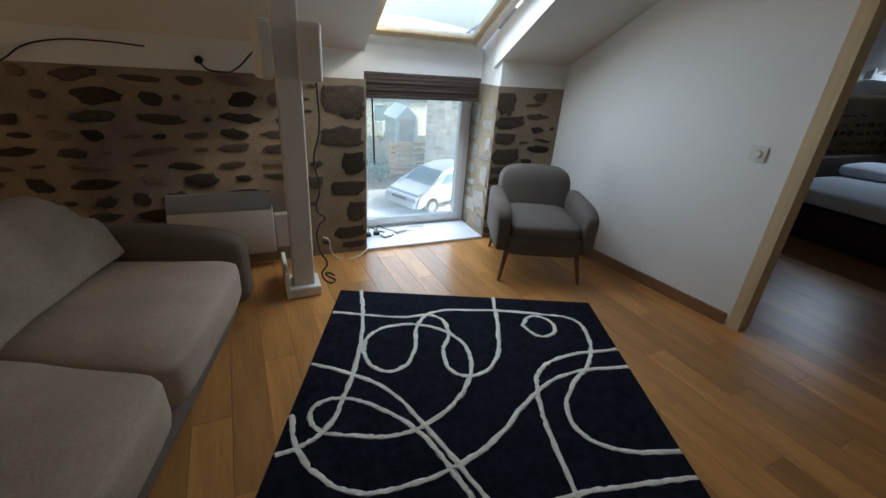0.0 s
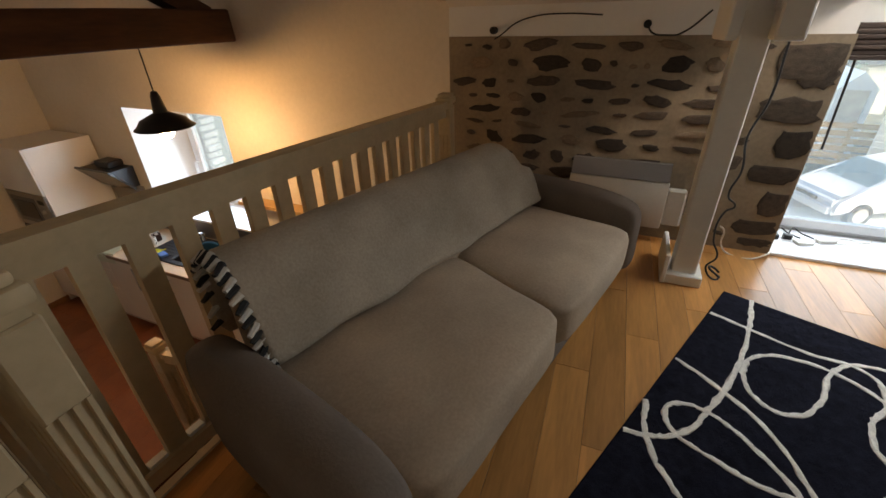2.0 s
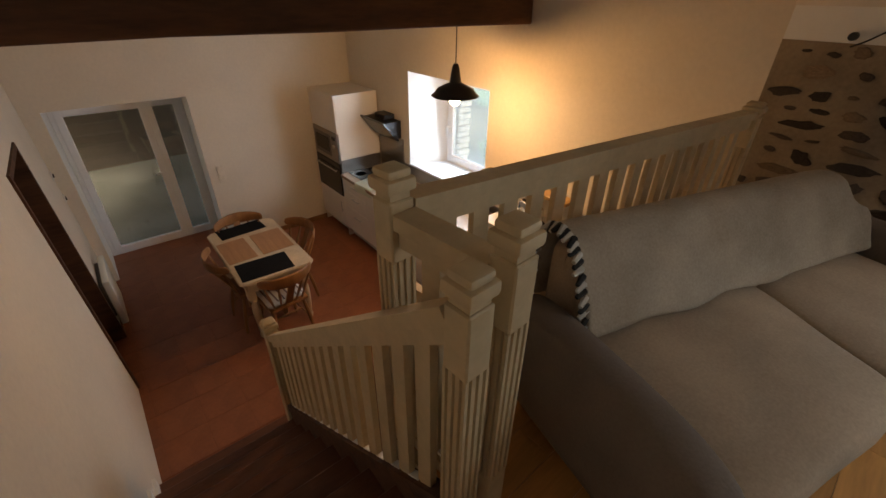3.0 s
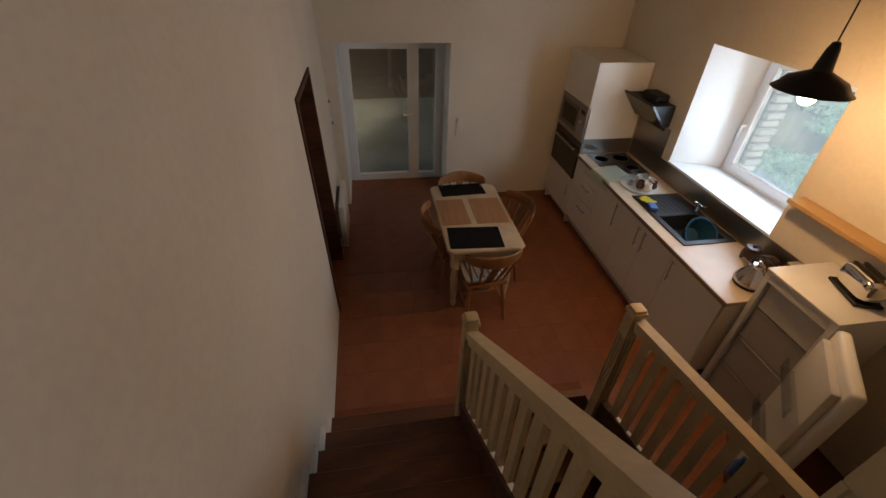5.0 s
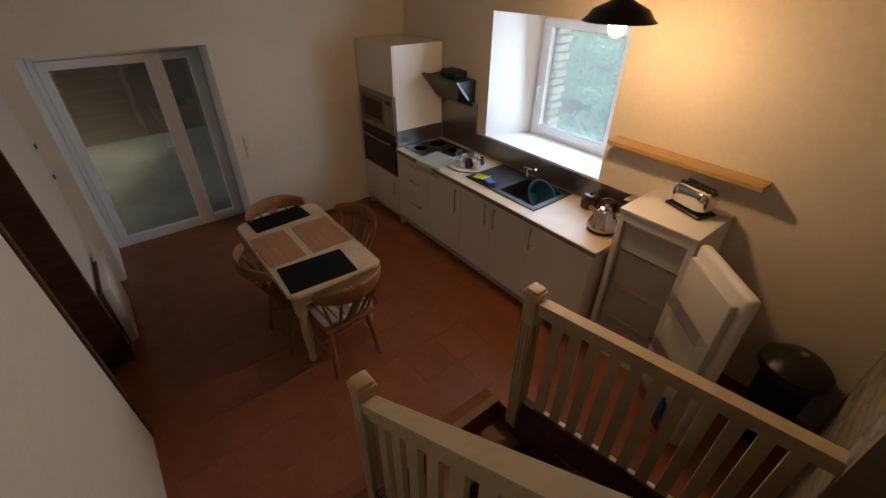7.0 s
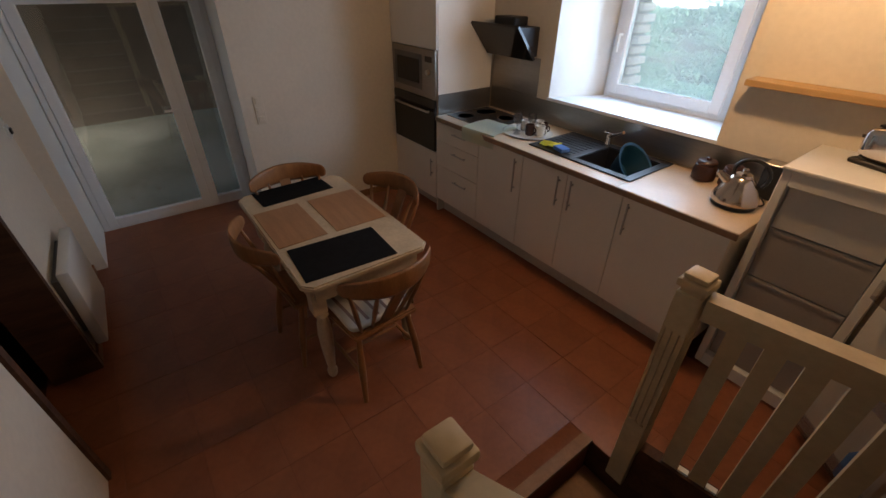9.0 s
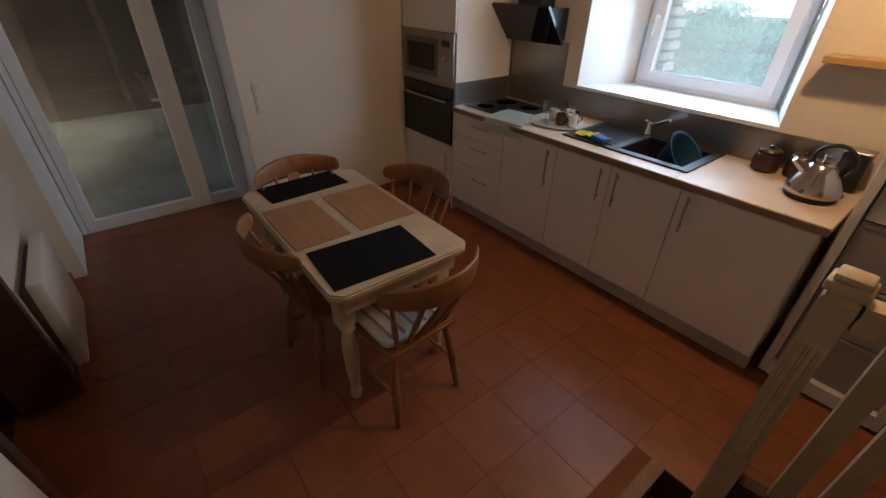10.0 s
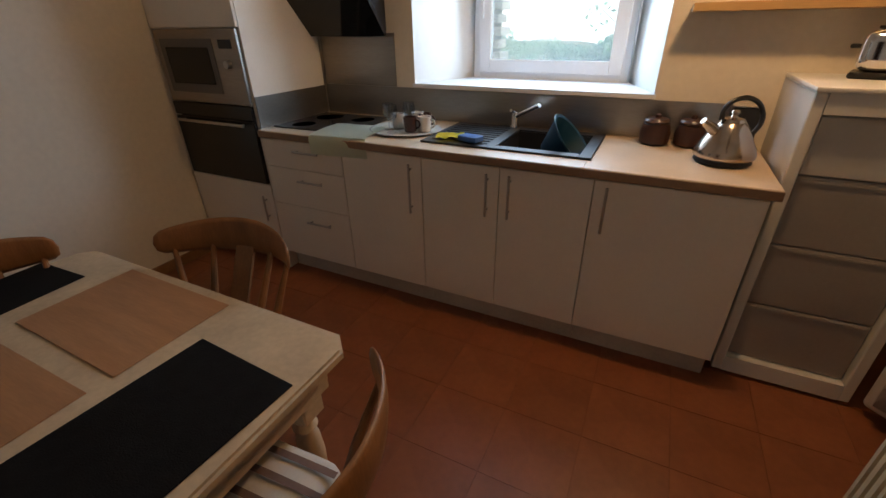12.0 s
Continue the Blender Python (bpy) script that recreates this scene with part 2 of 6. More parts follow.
def bx(bm, x0, x1, y0, y1, z0, z1, r=0.0, seg=1):
    g = bmesh.ops.create_cube(bm, size=1.0, matrix=Matrix.LocRotScale(((x0 + x1) / 2, (y0 + y1) / 2, (z0 + z1) / 2), None, (x1 - x0, y1 - y0, z1 - z0)))
    if r:
        edges = list({e for v in g["verts"] for e in v.link_edges})
        bmesh.ops.bevel(bm, geom=edges, offset=r, segments=seg, affect="EDGES", profile=0.5)
    return bm


def box(x0, x1, y0, y1, z0, z1, r=0.0, seg=1):
    return bx(bmesh.new(), x0, x1, y0, y1, z0, z1, r, seg)


def rod(bm, p, q, r0, r1=None, n=12):
    p, q = Vector(p), Vector(q)
    m = Matrix.Translation((p + q) / 2) @ (q - p).to_track_quat("Z", "Y").to_matrix().to_4x4()
    bmesh.ops.create_cone(bm, cap_ends=True, segments=n, radius1=r0, radius2=r0 if r1 is None else r1, depth=(q - p).length, matrix=m)
    return bm


def bar(bm, p, q, w, h, up=(0, 0, 1)):
    """A straight board from p to q, w across and h high."""
    p, q = Vector(p), Vector(q)
    d = (q - p).normalized()
    side = d.cross(Vector(up)).normalized()
    top = side.cross(d)
    vs = [bm.verts.new(e + side * a * w / 2 + top * b * h / 2) for e in (p, q) for a, b in ((-1, -1), (1, -1), (1, 1), (-1, 1))]
    for f in ((0, 1, 2, 3), (7, 6, 5, 4), (0, 4, 5, 1), (1, 5, 6, 2), (2, 6, 7, 3), (3, 7, 4, 0)):
        bm.faces.new([vs[i] for i in f])
    return bm


def lathe(bm, prof, n=20, at=(0, 0, 0)):
    rings = [[bm.verts.new((at[0] + r * math.cos(2 * math.pi * k / n), at[1] + r * math.sin(2 * math.pi * k / n), at[2] + z)) for k in range(n)] for r, z in prof]
    for a, b in zip(rings, rings[1:]):
        for k in range(n):
            bm.faces.new((a[k], a[(k + 1) % n], b[(k + 1) % n], b[k]))
    bm.faces.new(rings[0][::-1]), bm.faces.new(rings[-1])
    return bm


def tube(name, pts, r, material, parent=None, label=""):
    cu = bpy.data.curves.new(name, "CURVE")
    cu.dimensions, cu.bevel_depth, cu.bevel_resolution, cu.resolution_u = "3D", r, 2, 8
    sp = cu.splines.new("BEZIER")
    sp.bezier_points.add(len(pts) - 1)
    for b, p in zip(sp.bezier_points, pts):
        b.co, b.handle_left_type, b.handle_right_type = p, "AUTO", "AUTO"
    cu.materials.append(material)
    tmp = bpy.data.objects.new("t", cu)
    me = bpy.data.meshes.new_from_object(tmp)
    bpy.data.objects.remove(tmp)
    me.polygons.foreach_set("use_smooth", [True] * len(me.polygons))
    ob = new(name, me)
    ob.parent = parent
    return tagged(ob, label)


def hole_wall(P, u0, u1, v0, v1, front, back, thick):
    """A wall with one opening, splayed from front to back. P maps (u, v, depth) to the world."""
    bm = bmesh.new()
    rect = lambda a0, a1, b0, b1: ((a0, b0), (a1, b0), (a1, b1), (a0, b1))  # noqa: E731
    fo = [bm.verts.new(P(u, v, 0)) for u, v in rect(u0, u1, v0, v1)]
    fi = [bm.verts.new(P(u, v, 0)) for u, v in rect(*front)]
    bi = [bm.verts.new(P(u, v, thick)) for u, v in rect(*back)]
    bo = [bm.verts.new(P(u, v, thick)) for u, v in rect(u0, u1, v0, v1)]
    for a, b in ((fo, fi), (fi, bi), (bi, bo), (bo, fo)):
        for k in range(4):
            q = [a[k], a[(k + 1) % 4], b[(k + 1) % 4], b[k]]
            if len({tuple(round(c, 5) for c in v.co) for v in q}) == 4:
                bm.faces.new(q)
    return bm


def prism(pts, axis, a, b):
    """A solid from a flat outline of (p, q), drawn along the axis from a to b."""
    put = {"x": lambda p, q, s: (s, p, q), "y": lambda p, q, s: (p, s, q), "z": lambda p, q, s: (p, q, s)}[axis]
    bm = bmesh.new()
    lo, hi = [bm.verts.new(put(p, q, a)) for p, q in pts], [bm.verts.new(put(p, q, b)) for p, q in pts]
    bm.faces.new(lo), bm.faces.new(hi[::-1])
    for k in range(len(pts)):
        bm.faces.new((lo[k], lo[(k + 1) % len(pts)], hi[(k + 1) % len(pts)], hi[k]))
    return bm


def clip(poly, x, y, nx, ny):
    """The part of a polygon on the side of the line through (x, y) that (nx, ny) points to."""
    out = []
    for (ax, ay), (cx, cy) in zip(poly, poly[1:] + poly[:1]):
        da, dc = (ax - x) * nx + (ay - y) * ny, (cx - x) * nx + (cy - y) * ny
        if da >= 0:
            out.append((ax, ay))
        if da * dc < 0:
            f = da / (da - dc)
            out.append((ax + f * (cx - ax), ay + f * (cy - ay)))
    return out


H = 1.74         # loft floor
FX = 0.12        # kitchen far wall
YC, YS, YL = 0.62, 0.6, -2.825   # kitchen window wall, loft stone wall, stair wall
TOP = 4.4
LEAN = 0.035      # the stair wall leans outwards
RAIL0, RAIL1 = Vector((5.02, -1.87)), Vector((5.08, 0.56))   # loft edge
CORNER, JAMB = Vector((8.44, YS)), Vector((8.66, -0.935))     # wall to the bedroom


def edge_x(y):
    return RAIL0.x + (y - RAIL0.y) * (RAIL1.x - RAIL0.x) / (RAIL1.y - RAIL0.y)


# ---- setting: kitchen ----
def structure(name, bm, material, label, category="wall"):
    return solo(name, bm, material, label, category, "structure")


bm = box(-0.66, 3.35, YL - 0.2, YC + 0.1, -0.3, -0.0028)
bx(bm, 3.35, 5.4, -0.84, YC + 0.1, -0.3, -0.0028), bx(bm, 3.35, 5.4, YL - 0.2, -1.9, -0.3, -0.0028)
floor = structure("floor", bm, GROUT, "terracotta tiled kitchen floor with dark joints", "floor")
wall_far = structure("wall_far", hole_wall(lambda u, v, d: (FX - d, u, v), YL - 0.2, YC + 0.6, -0.3, TOP, (-2.74, -1.46, -0.3, 1.99), (-2.74, -1.4, -0.3, 1.93), 0.78), PAINT, "cream painted kitchen wall with a deep glazed door recess")
wall_window = structure("wall_window", hole_wall(lambda u, v, d: (u, YC + d, v), -0.66, 5.03, -0.3, TOP, (1.55, 2.89, 1.13, 2.26), (1.76, 2.73, 1.15, 2.25), 0.52), PAINT, "cream painted kitchen wall with a splayed window recess")
# Recess faces take whiter paint, carrying the cool daylight that falls there.
for w in (wall_window, wall_far):
    w.data.materials.append(PAINT_W)
    for p in list(w.data.polygons)[4:8]:
        p.material_index = 1
structure("wall_stair", hole_wall(lambda u, v, d: (u, YL - LEAN * v - d, v), -0.66, 9.3, -0.3, TOP, (1.29, 2.16, -0.3, 2.02), (1.29, 2.16, -0.3, 2.02), 0.2), PAINT, "cream painted wall beside the stairs with a doorway")
structure("wall_gable", prism([(YS + 0.4, 2.8), (-1.6, TOP), (YS + 0.4, TOP)], "x", 4.96, 5.03), PAINT, "painted gable above the loft edge")
structure("ceiling_kitchen", box(-0.66, 5.03, YL - 0.6, YC + 0.6, TOP, TOP + 0.1), CEIL, "plain painted kitchen ceiling", "ceiling")
# The hall's gloom is put into its near-black wall colour.
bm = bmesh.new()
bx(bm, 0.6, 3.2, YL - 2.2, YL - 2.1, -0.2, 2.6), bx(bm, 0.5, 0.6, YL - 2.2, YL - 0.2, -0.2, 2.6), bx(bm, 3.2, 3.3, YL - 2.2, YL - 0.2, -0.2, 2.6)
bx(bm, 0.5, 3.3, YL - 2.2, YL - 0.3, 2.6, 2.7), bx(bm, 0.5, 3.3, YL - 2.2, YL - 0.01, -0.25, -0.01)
structure("wall_hall", bm, DARKWOOD, "hall beyond the doorway, gloom put into dark walls")
bm = bmesh.new()
lean = lambda z: YL - 0.1 - LEAN * z  # noqa: E731
bar(bm, (1.32, lean(0), 0), (1.32, lean(2.02), 2.02), 0.045, 0.23, up=(0, 1, 0)), bar(bm, (2.14, lean(0), 0), (2.14, lean(2.02), 2.02), 0.045, 0.23, up=(0, 1, 0))
bar(bm, (1.345, lean(2.0), 2.0), (2.115, lean(2.0), 2.0), 0.23, 0.045)
structure("trim_doorway", bm, DARKWOOD, "dark brown wooden doorway lining", "door frame")
bm = box(FX + 0.02, 1.28, YL + 0.001, YL + 0.014, 0, 0.07)
structure("baseboard_stair", bm, SKIRT, "low brown skirting tiles", "baseboard")
structure("baseboard_far", box(FX + 0.001, FX + 0.014, -1.45, 0.03, 0, 0.07), SKIRT, "low brown skirting tiles", "baseboard")
structure("baseboard_right", box(3.95, 4.8, YC - 0.014, YC - 0.001, 0, 0.07), SKIRT, "low brown skirting tiles", "baseboard")

# cross wall under the loft edge
pts = [(4.84, -0.72), (4.84, YC), (5.35, YC), (5.35, -0.72)]
wall_cross = structure("wall_cross", prism(pts, "z", -1.7, H - 0.23), MORTAR, "rubble stone wall below the loft edge")
# Shade below the landing and down the cellar is put into dark colour.
structure("wall_under_loft", box(5.35, 5.45, YL - 0.2, -0.72, -1.8, H - 0.23), DARKWOOD, "closing wall below the landing, coloured dark for shade")
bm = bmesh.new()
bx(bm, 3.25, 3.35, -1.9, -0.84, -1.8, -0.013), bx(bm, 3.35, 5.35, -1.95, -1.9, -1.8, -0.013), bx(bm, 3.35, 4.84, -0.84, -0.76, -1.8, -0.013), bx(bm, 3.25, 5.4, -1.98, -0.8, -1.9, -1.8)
structure("wall_cellar", bm, DARKWOOD, "cellar stairwell sides coloured dark for shade")

# ---- setting: loft ----
bm = bmesh.new()
bx(bm, 5.035, 6.975, YS, 1.12, H - 0.3, 2.853), bx(bm, 7.89, 8.8, YS, 1.12, H - 0.3, 2.853), bx(bm, 6.975, 7.89, YS + 0.02, 1.12, H - 0.3, 1.735)
wall_stone = structure("wall_stone", bm, MORTAR, "rubble stone loft wall pointed with pale lime mortar")
bm = bmesh.new()
bx(bm, 5.035, 6.965, YS + 0.004, 1.12, 2.853, 3.2), bx(bm, 7.9, 8.8, YS + 0.004, 1.12, 2.853, 3.2), bx(bm, 6.97, 7.895, 0.87, 1.12, 2.88, 3.08)
structure("wall_band", bm, PAINT_W, "white plaster band above the stone wall")
bm = box(8.8, 15.1, YS + 0.1, 1.2, H - 0.3, 2.98)
wall_bed = structure("wall_bedroom_stone", bm, MORTAR, "rubble stone bedroom wall with pale mortar")
# Unseen side wall added to stop sun falling into the bedroom.
structure("wall_bedroom_side", box(9.3, 15.0, YL - 0.5, YL - 0.4, H - 0.3, TOP), PAINT_W, "unseen white side wall keeping sun out of the bedroom")
structure("wall_bedroom_end", box(15.0, 15.1, YL - 0.4, YS + 0.2, H - 0.3, TOP), PAINT_W, "white bedroom end wall")
SL = 0.62


def slab(x0, x1, y0, y1):
    z = lambda y: 3.01 + (YS - y) * SL  # noqa: E731
    return prism([(y0, z(y0)), (y1, z(y1)), (y1, z(y1) + 0.21), (y0, z(y0) + 0.21)], "x", x0, x1)


bm = bmesh.new()
for a in ((5.035, 6.97, 0.68, -1.64), (7.875, 15.1, 0.68, -1.64), (6.97, 7.875, -0.13, -1.64)):
    piece = slab(*a)
    me = bpy.data.meshes.new("p")
    piece.to_mesh(me), piece.free()
    bm.from_mesh(me)
    bpy.data.meshes.remove(me)
bx(bm, 5.035, 15.1, YL - 0.6, -1.64, TOP, TOP + 0.1)
structure("ceiling", bm, CEIL, "sloping painted loft ceiling with a roof window", "ceiling")
DW = (JAMB - CORNER).normalized()
NW = Vector((-DW.y, DW.x))


def on_wall(u, v, d):
    return (CORNER.x + DW.x * u + NW.x * d, CORNER.y + DW.y * u + NW.y * d, v)


UJ = (JAMB - CORNER).length
structure("wall_bedroom", hole_wall(on_wall, -0.2, UJ + 2.65, H - 0.02, TOP, (UJ, UJ + 0.86, H - 0.02, H + 2.04), (UJ, UJ + 0.86, H - 0.02, H + 2.04), 0.1), PAINT_W, "white plastered partition with a doorway to the bedroom")
bm = bmesh.new()
for u in (UJ + 0.005, UJ + 0.855):
    bar(bm, on_wall(u, H, 0.05), on_wall(u, H + 2.08, 0.05), 0.13, 0.03, up=(DW.x, DW.y, 0))
for u in (UJ - 0.02, UJ + 0.88):
    bar(bm, on_wall(u, H, -0.008), on_wall(u, H + 2.1, -0.008), 0.016, 0.042, up=(DW.x, DW.y, 0))
bar(bm, on_wall(UJ - 0.06, H + 2.07, -0.008), on_wall(UJ + 0.92, H + 2.07, -0.008), 0.016, 0.06)
structure("trim_bedroom_door", bm, CASING, "pale wooden door casing without a door leaf", "door frame")
bm = bmesh.new()
bar(bm, on_wall(0.0, H + 0.035, -0.008), on_wall(UJ - 0.06, H + 0.035, -0.008), 0.014, 0.07)
bar(bm, on_wall(UJ + 0.92, H + 0.035, -0.008), on_wall(UJ + 2.5, H + 0.035, -0.008), 0.014, 0.07)
structure("baseboard", bm, SKIRT, "brown wooden skirting board", "baseboard")
structure("baseboard_landing", box(5.36, 8.9, YL - LEAN * H - 0.004, YL - LEAN * H + 0.014, H, H + 0.09), SKIRT, "brown wooden skirting board", "baseboard")
pts = [(edge_x(-1.9), -1.9), (edge_x(YS), YS), (15.0, YS + 0.1), (15.0, YL - 0.15), (5.3, YL - 0.15), (5.3, -1.9)]
floor_loft = structure("floor_loft", prism(pts, "z", H - 0.22, H - 0.008), PLANK_JOINT, "oak laminate plank floor of the loft", "floor")

# ---- stairs ----
RISE, GO, X0 = H / 10, 0.211, 3.4
stairs = thing("staircase", "closed dark-stained wooden stairs between wall and railing", "stairs")
for k in range(9):
    x = X0 + GO * k
    part("tread", box(x - 0.02, x + GO + 0.02, YL - 0.1, -1.9, RISE * (k + 1) - 0.035, RISE * (k + 1), 0.006), TREAD, stairs)
    part("riser", box(x, x + 0.018, YL - 0.1, -1.9, RISE * k, RISE * (k + 1) - 0.036), TREAD, stairs)
    part("wall_string", box(x - 0.01, x + GO - 0.012, YL - LEAN * RISE * (k + 1) - 0.02, YL - LEAN * RISE * (k + 1) + 0.016, RISE * (k + 1) - 0.1, RISE * (k + 1) + 0.09), CREAM_W, stairs, "white stepped wall string")
part("riser", box(X0 + 9 * GO, X0 + 9 * GO + 0.018, YL - 0.1, -1.9, RISE * 9, H - 0.03), TREAD, stairs)
part("carriage", prism([(X0 + 0.02, -0.01), (X0 + 0.3, -0.01), (5.34, H - 0.27), (5.34, H - 0.25), (X0 + 9 * GO, H - 0.24), (X0 + 0.02, 0.1)], "y", YL - 0.1, -1.9), DARKWOOD, stairs)
cellar = thing("cellar_staircase", "dark wooden steps going down into the cellar", "stairs")
for k in range(7):
    part("tread", box(3.36 + k * 0.2, 3.6 + k * 0.2, -1.895, -0.845, -0.24 - 0.19 * k, -0.2 - 0.19 * k, 0.005), SKIRT, cellar)
structure("trim_stairwell", box(3.3, 3.36, -1.9, -0.84, -0.011, 0.012), SKIRT, "wooden nosing round the cellar opening", "trim")


def newel(x, y, z0, z1, turn=0.0, w=0.09):
    t = thing("newel_post", "cream painted square newel post with fluting and a moulded cap", "newel post", pose(x, y, z0, 0, 0, turn), "newel posts of the stairs")
    h, a = z1 - z0, w / 2
    lo, hi, g = max(0.12, h - 0.75), h - 0.24, a - 0.008
    part("base_block", box(-a, a, -a, a, 0, lo, 0.004), CREAM, t)
    part("neck_block", box(-a, a, -a, a, hi, h - 0.075, 0.004), CREAM, t)
    side = [(-0.74, 1), (-0.7, 0), (-0.5, 0), (-0.46, 1), (-0.14, 1), (-0.1, 0), (0.1, 0), (0.14, 1), (0.46, 1), (0.5, 0), (0.7, 0), (0.74, 1)]
    outline = []
    for k in range(4):
        c, n = ((1, 0), (0, 1), (-1, 0), (0, -1))[k], ((0, -1), (1, 0), (0, 1), (-1, 0))[k]
        for p, out in [(-0.98, 1)] + side:
            d = 0.98 * a if out else g
            outline.append((c[0] * p * a + n[0] * d, c[1] * p * a + n[1] * d))
    bm = prism(outline, "z", lo - 0.002, hi + 0.002)
    bmesh.ops.recalc_face_normals(bm, faces=bm.faces[:])
    part("shaft", bm, CREAM, t, "carved shaft with three flutes on each side")
    bm = box(-a * 0.8, a * 0.8, -a * 0.8, a * 0.8, h - 0.076, h - 0.055)
    bx(bm, -a * 1.18, a * 1.18, -a * 1.18, a * 1.18, h - 0.055, h - 0.022, 0.008, 2), bx(bm, -a * 0.95, a * 0.95, -a * 0.95, a * 0.95, h - 0.023, h, 0.009, 2)
    part("cap", bm, CREAM, t)
    return t


newel(3.55, -1.92, 0.0, 1.255, 0, 0.078), newel(3.53, -0.87, -0.011, 1.17, 0, 0.085)
newel(5.02, -1.87, 1.3, 2.7, 3, 0.072), newel(5.375, -1.945, H - 0.008, 2.64, 3, 0.068), newel(5.375, -1.835, H - 0.008, 2.7, 3, 0.068), newel(5.08, 0.42, H - 0.2, 2.56, 3, 0.085)


def railing(p, q, drop, n, label, low=None, inset=0.06, wide=0.06):
    """Handrail with its top from p to q, a lower rail drop below it and n flat balusters."""
    t = thing("railing", label, "railing", group="wooden railings of the stairs")
    p, q = Vector(p), Vector(q)
    d = (q - p).normalized()
    down = Vector((0, 0, -1))
    bm = bar(bmesh.new(), p + down * 0.02, q + down * 0.02, 0.07, 0.04)
    part("handrail", bar(bm, p + down * 0.065, q + down * 0.065, 0.04, 0.055), CREAM, t)
    part("bottom_rail", bar(bmesh.new(), p + down * drop, q + down * drop, 0.055, 0.05), CREAM if low is None else low, t)
    length = (q - p).length
    flat = Vector((d.x, d.y, 0)).normalized()
    for k in range(n):
        c = p + d * (inset + (length - 2 * inset) * (k + 0.5) / n)
        bm = bar(bmesh.new(), c + down * (drop - 0.02), c + down * 0.085, wide, 0.022, up=tuple(flat.cross(Vector((0, 0, 1)))))
        part("baluster", bm, CREAM, t)
        if k < n - 1:
            c2 = p + d * (inset + (length - 2 * inset) * (k + 1) / n) + down * (drop - 0.03)
            gap = (length - 2 * inset) / n - wide
            part("fillet", bar(bmesh.new(), c2 - d * gap * 0.42, c2 + d * gap * 0.42, 0.025, 0.014), CREAM_W, t, "white spacer strip")
    return t


LB = "cream painted wooden railing with flat upright balusters"
railing((5.022, -1.83, 2.62), (5.079, 0.38, 2.52), 0.78, 17, LB + " along the loft edge")
railing((5.06, -1.866, 2.6), (5.34, -1.84, 2.6), 0.82, 2, LB + " on the landing")
railA = railing((3.595, -1.921, 1.17), (5.34, -1.943, 2.545), 0.7, 15, LB + " falling beside the stairs", DARKWOOD)
part("string_board", bar(bmesh.new(), (3.58, -1.921, 0.34), (5.36, -1.943, 1.74), 0.035, 0.24), DARKWOOD, railA, "dark closed string board")
railB = railing((3.575, -0.862, 1.1), (4.84, -0.645, 1.1), 0.86, 11, LB + " round the cellar opening", DARKWOOD)
part("kerb_board", bar(bmesh.new(), (3.5, -0.872, 0.1), (4.84, -0.645, 0.1), 0.05, 0.22), DARKWOOD, railB, "dark kerb board")
bm = bmesh.new()
bar(bm, (5.02, -1.88, H - 0.1), (5.08, 0.56, H - 0.1), 0.03, 0.22)
bar(bm, (5.035, -1.905, H - 0.1), (5.32, -1.905, H - 0.1), 0.03, 0.22)
structure("trim_loft_edge", bm, CREAM, "cream fascia board along the loft edge", "trim")

# ---- beam and pendant lamp ----
beam = thing("ceiling_beam", "dark rough-hewn oak tie beam set into the wall", "beam")
bm = box(3.1, 3.38, YL, 0.53, 2.84, 3.05, 0.015, 2)
bmesh.ops.subdivide_edges(bm, edges=bm.edges[:], cuts=3, use_grid_fill=True)
for v in bm.verts:
    v.co += noise.noise_vector(v.co * 2.2) * 0.014
part("timber", bm, DARKWOOD, beam)
part("brace", bar(bmesh.new(), (3.24, 0.42, 3.0), (3.24, -1.1, 3.75), 0.13, 0.12), DARKWOOD, beam)
lamp = thing("pendant_lamp", "black enamel pendant lamp with a glowing bulb, hung from the beam", "lamp", pose(3.2, -0.09, 2.345))
prof = [(0.03, 0.2), (0.036, 0.16), (0.045, 0.1), (0.075, 0.085), (0.14, 0.055), (0.165, 0.02), (0.19, 0.0), (0.185, -0.004), (0.16, 0.015), (0.135, 0.048), (0.07, 0.078), (0.04, 0.09), (0.02, 0.1)]
part("shade", lathe(bmesh.new(), prof, 36), SHADE, lamp)
part("cap", lathe(bmesh.new(), [(0.012, 0.235), (0.02, 0.23), (0.03, 0.2), (0.02, 0.195)], 20), SHADE, lamp)
bulb = part("bulb", lathe(bmesh.new(), [(0.012, 0.085), (0.028, 0.04), (0.042, 0.005), (0.046, -0.022), (0.04, -0.05), (0.024, -0.07), (0.006, -0.076)], 20), BULBGLOW, lamp, "lit opal bulb")
part("cord", rod(bmesh.new(), (0, 0, 0.23), (0, 0, 0.505), 0.004), CABLE_B, lamp)

# ---- windows and doors ----
def pane(parent, *b, glass=GLASS):
    g = part("pane", box(*b), glass, parent, "glazing pane")
    g.visible_shadow = False
    return g


def frame_bm(x0, x1, z0, z1, y0, y1, w):
    bm = box(x0, x0 + w, y0, y1, z0, z1, 0.004)
    bx(bm, x1 - w, x1, y0, y1, z0, z1, 0.004), bx(bm, x0 + w, x1 - w, y0, y1, z0, z0 + w, 0.004), bx(bm, x0 + w, x1 - w, y0, y1, z1 - w, z1, 0.004)
    return bm


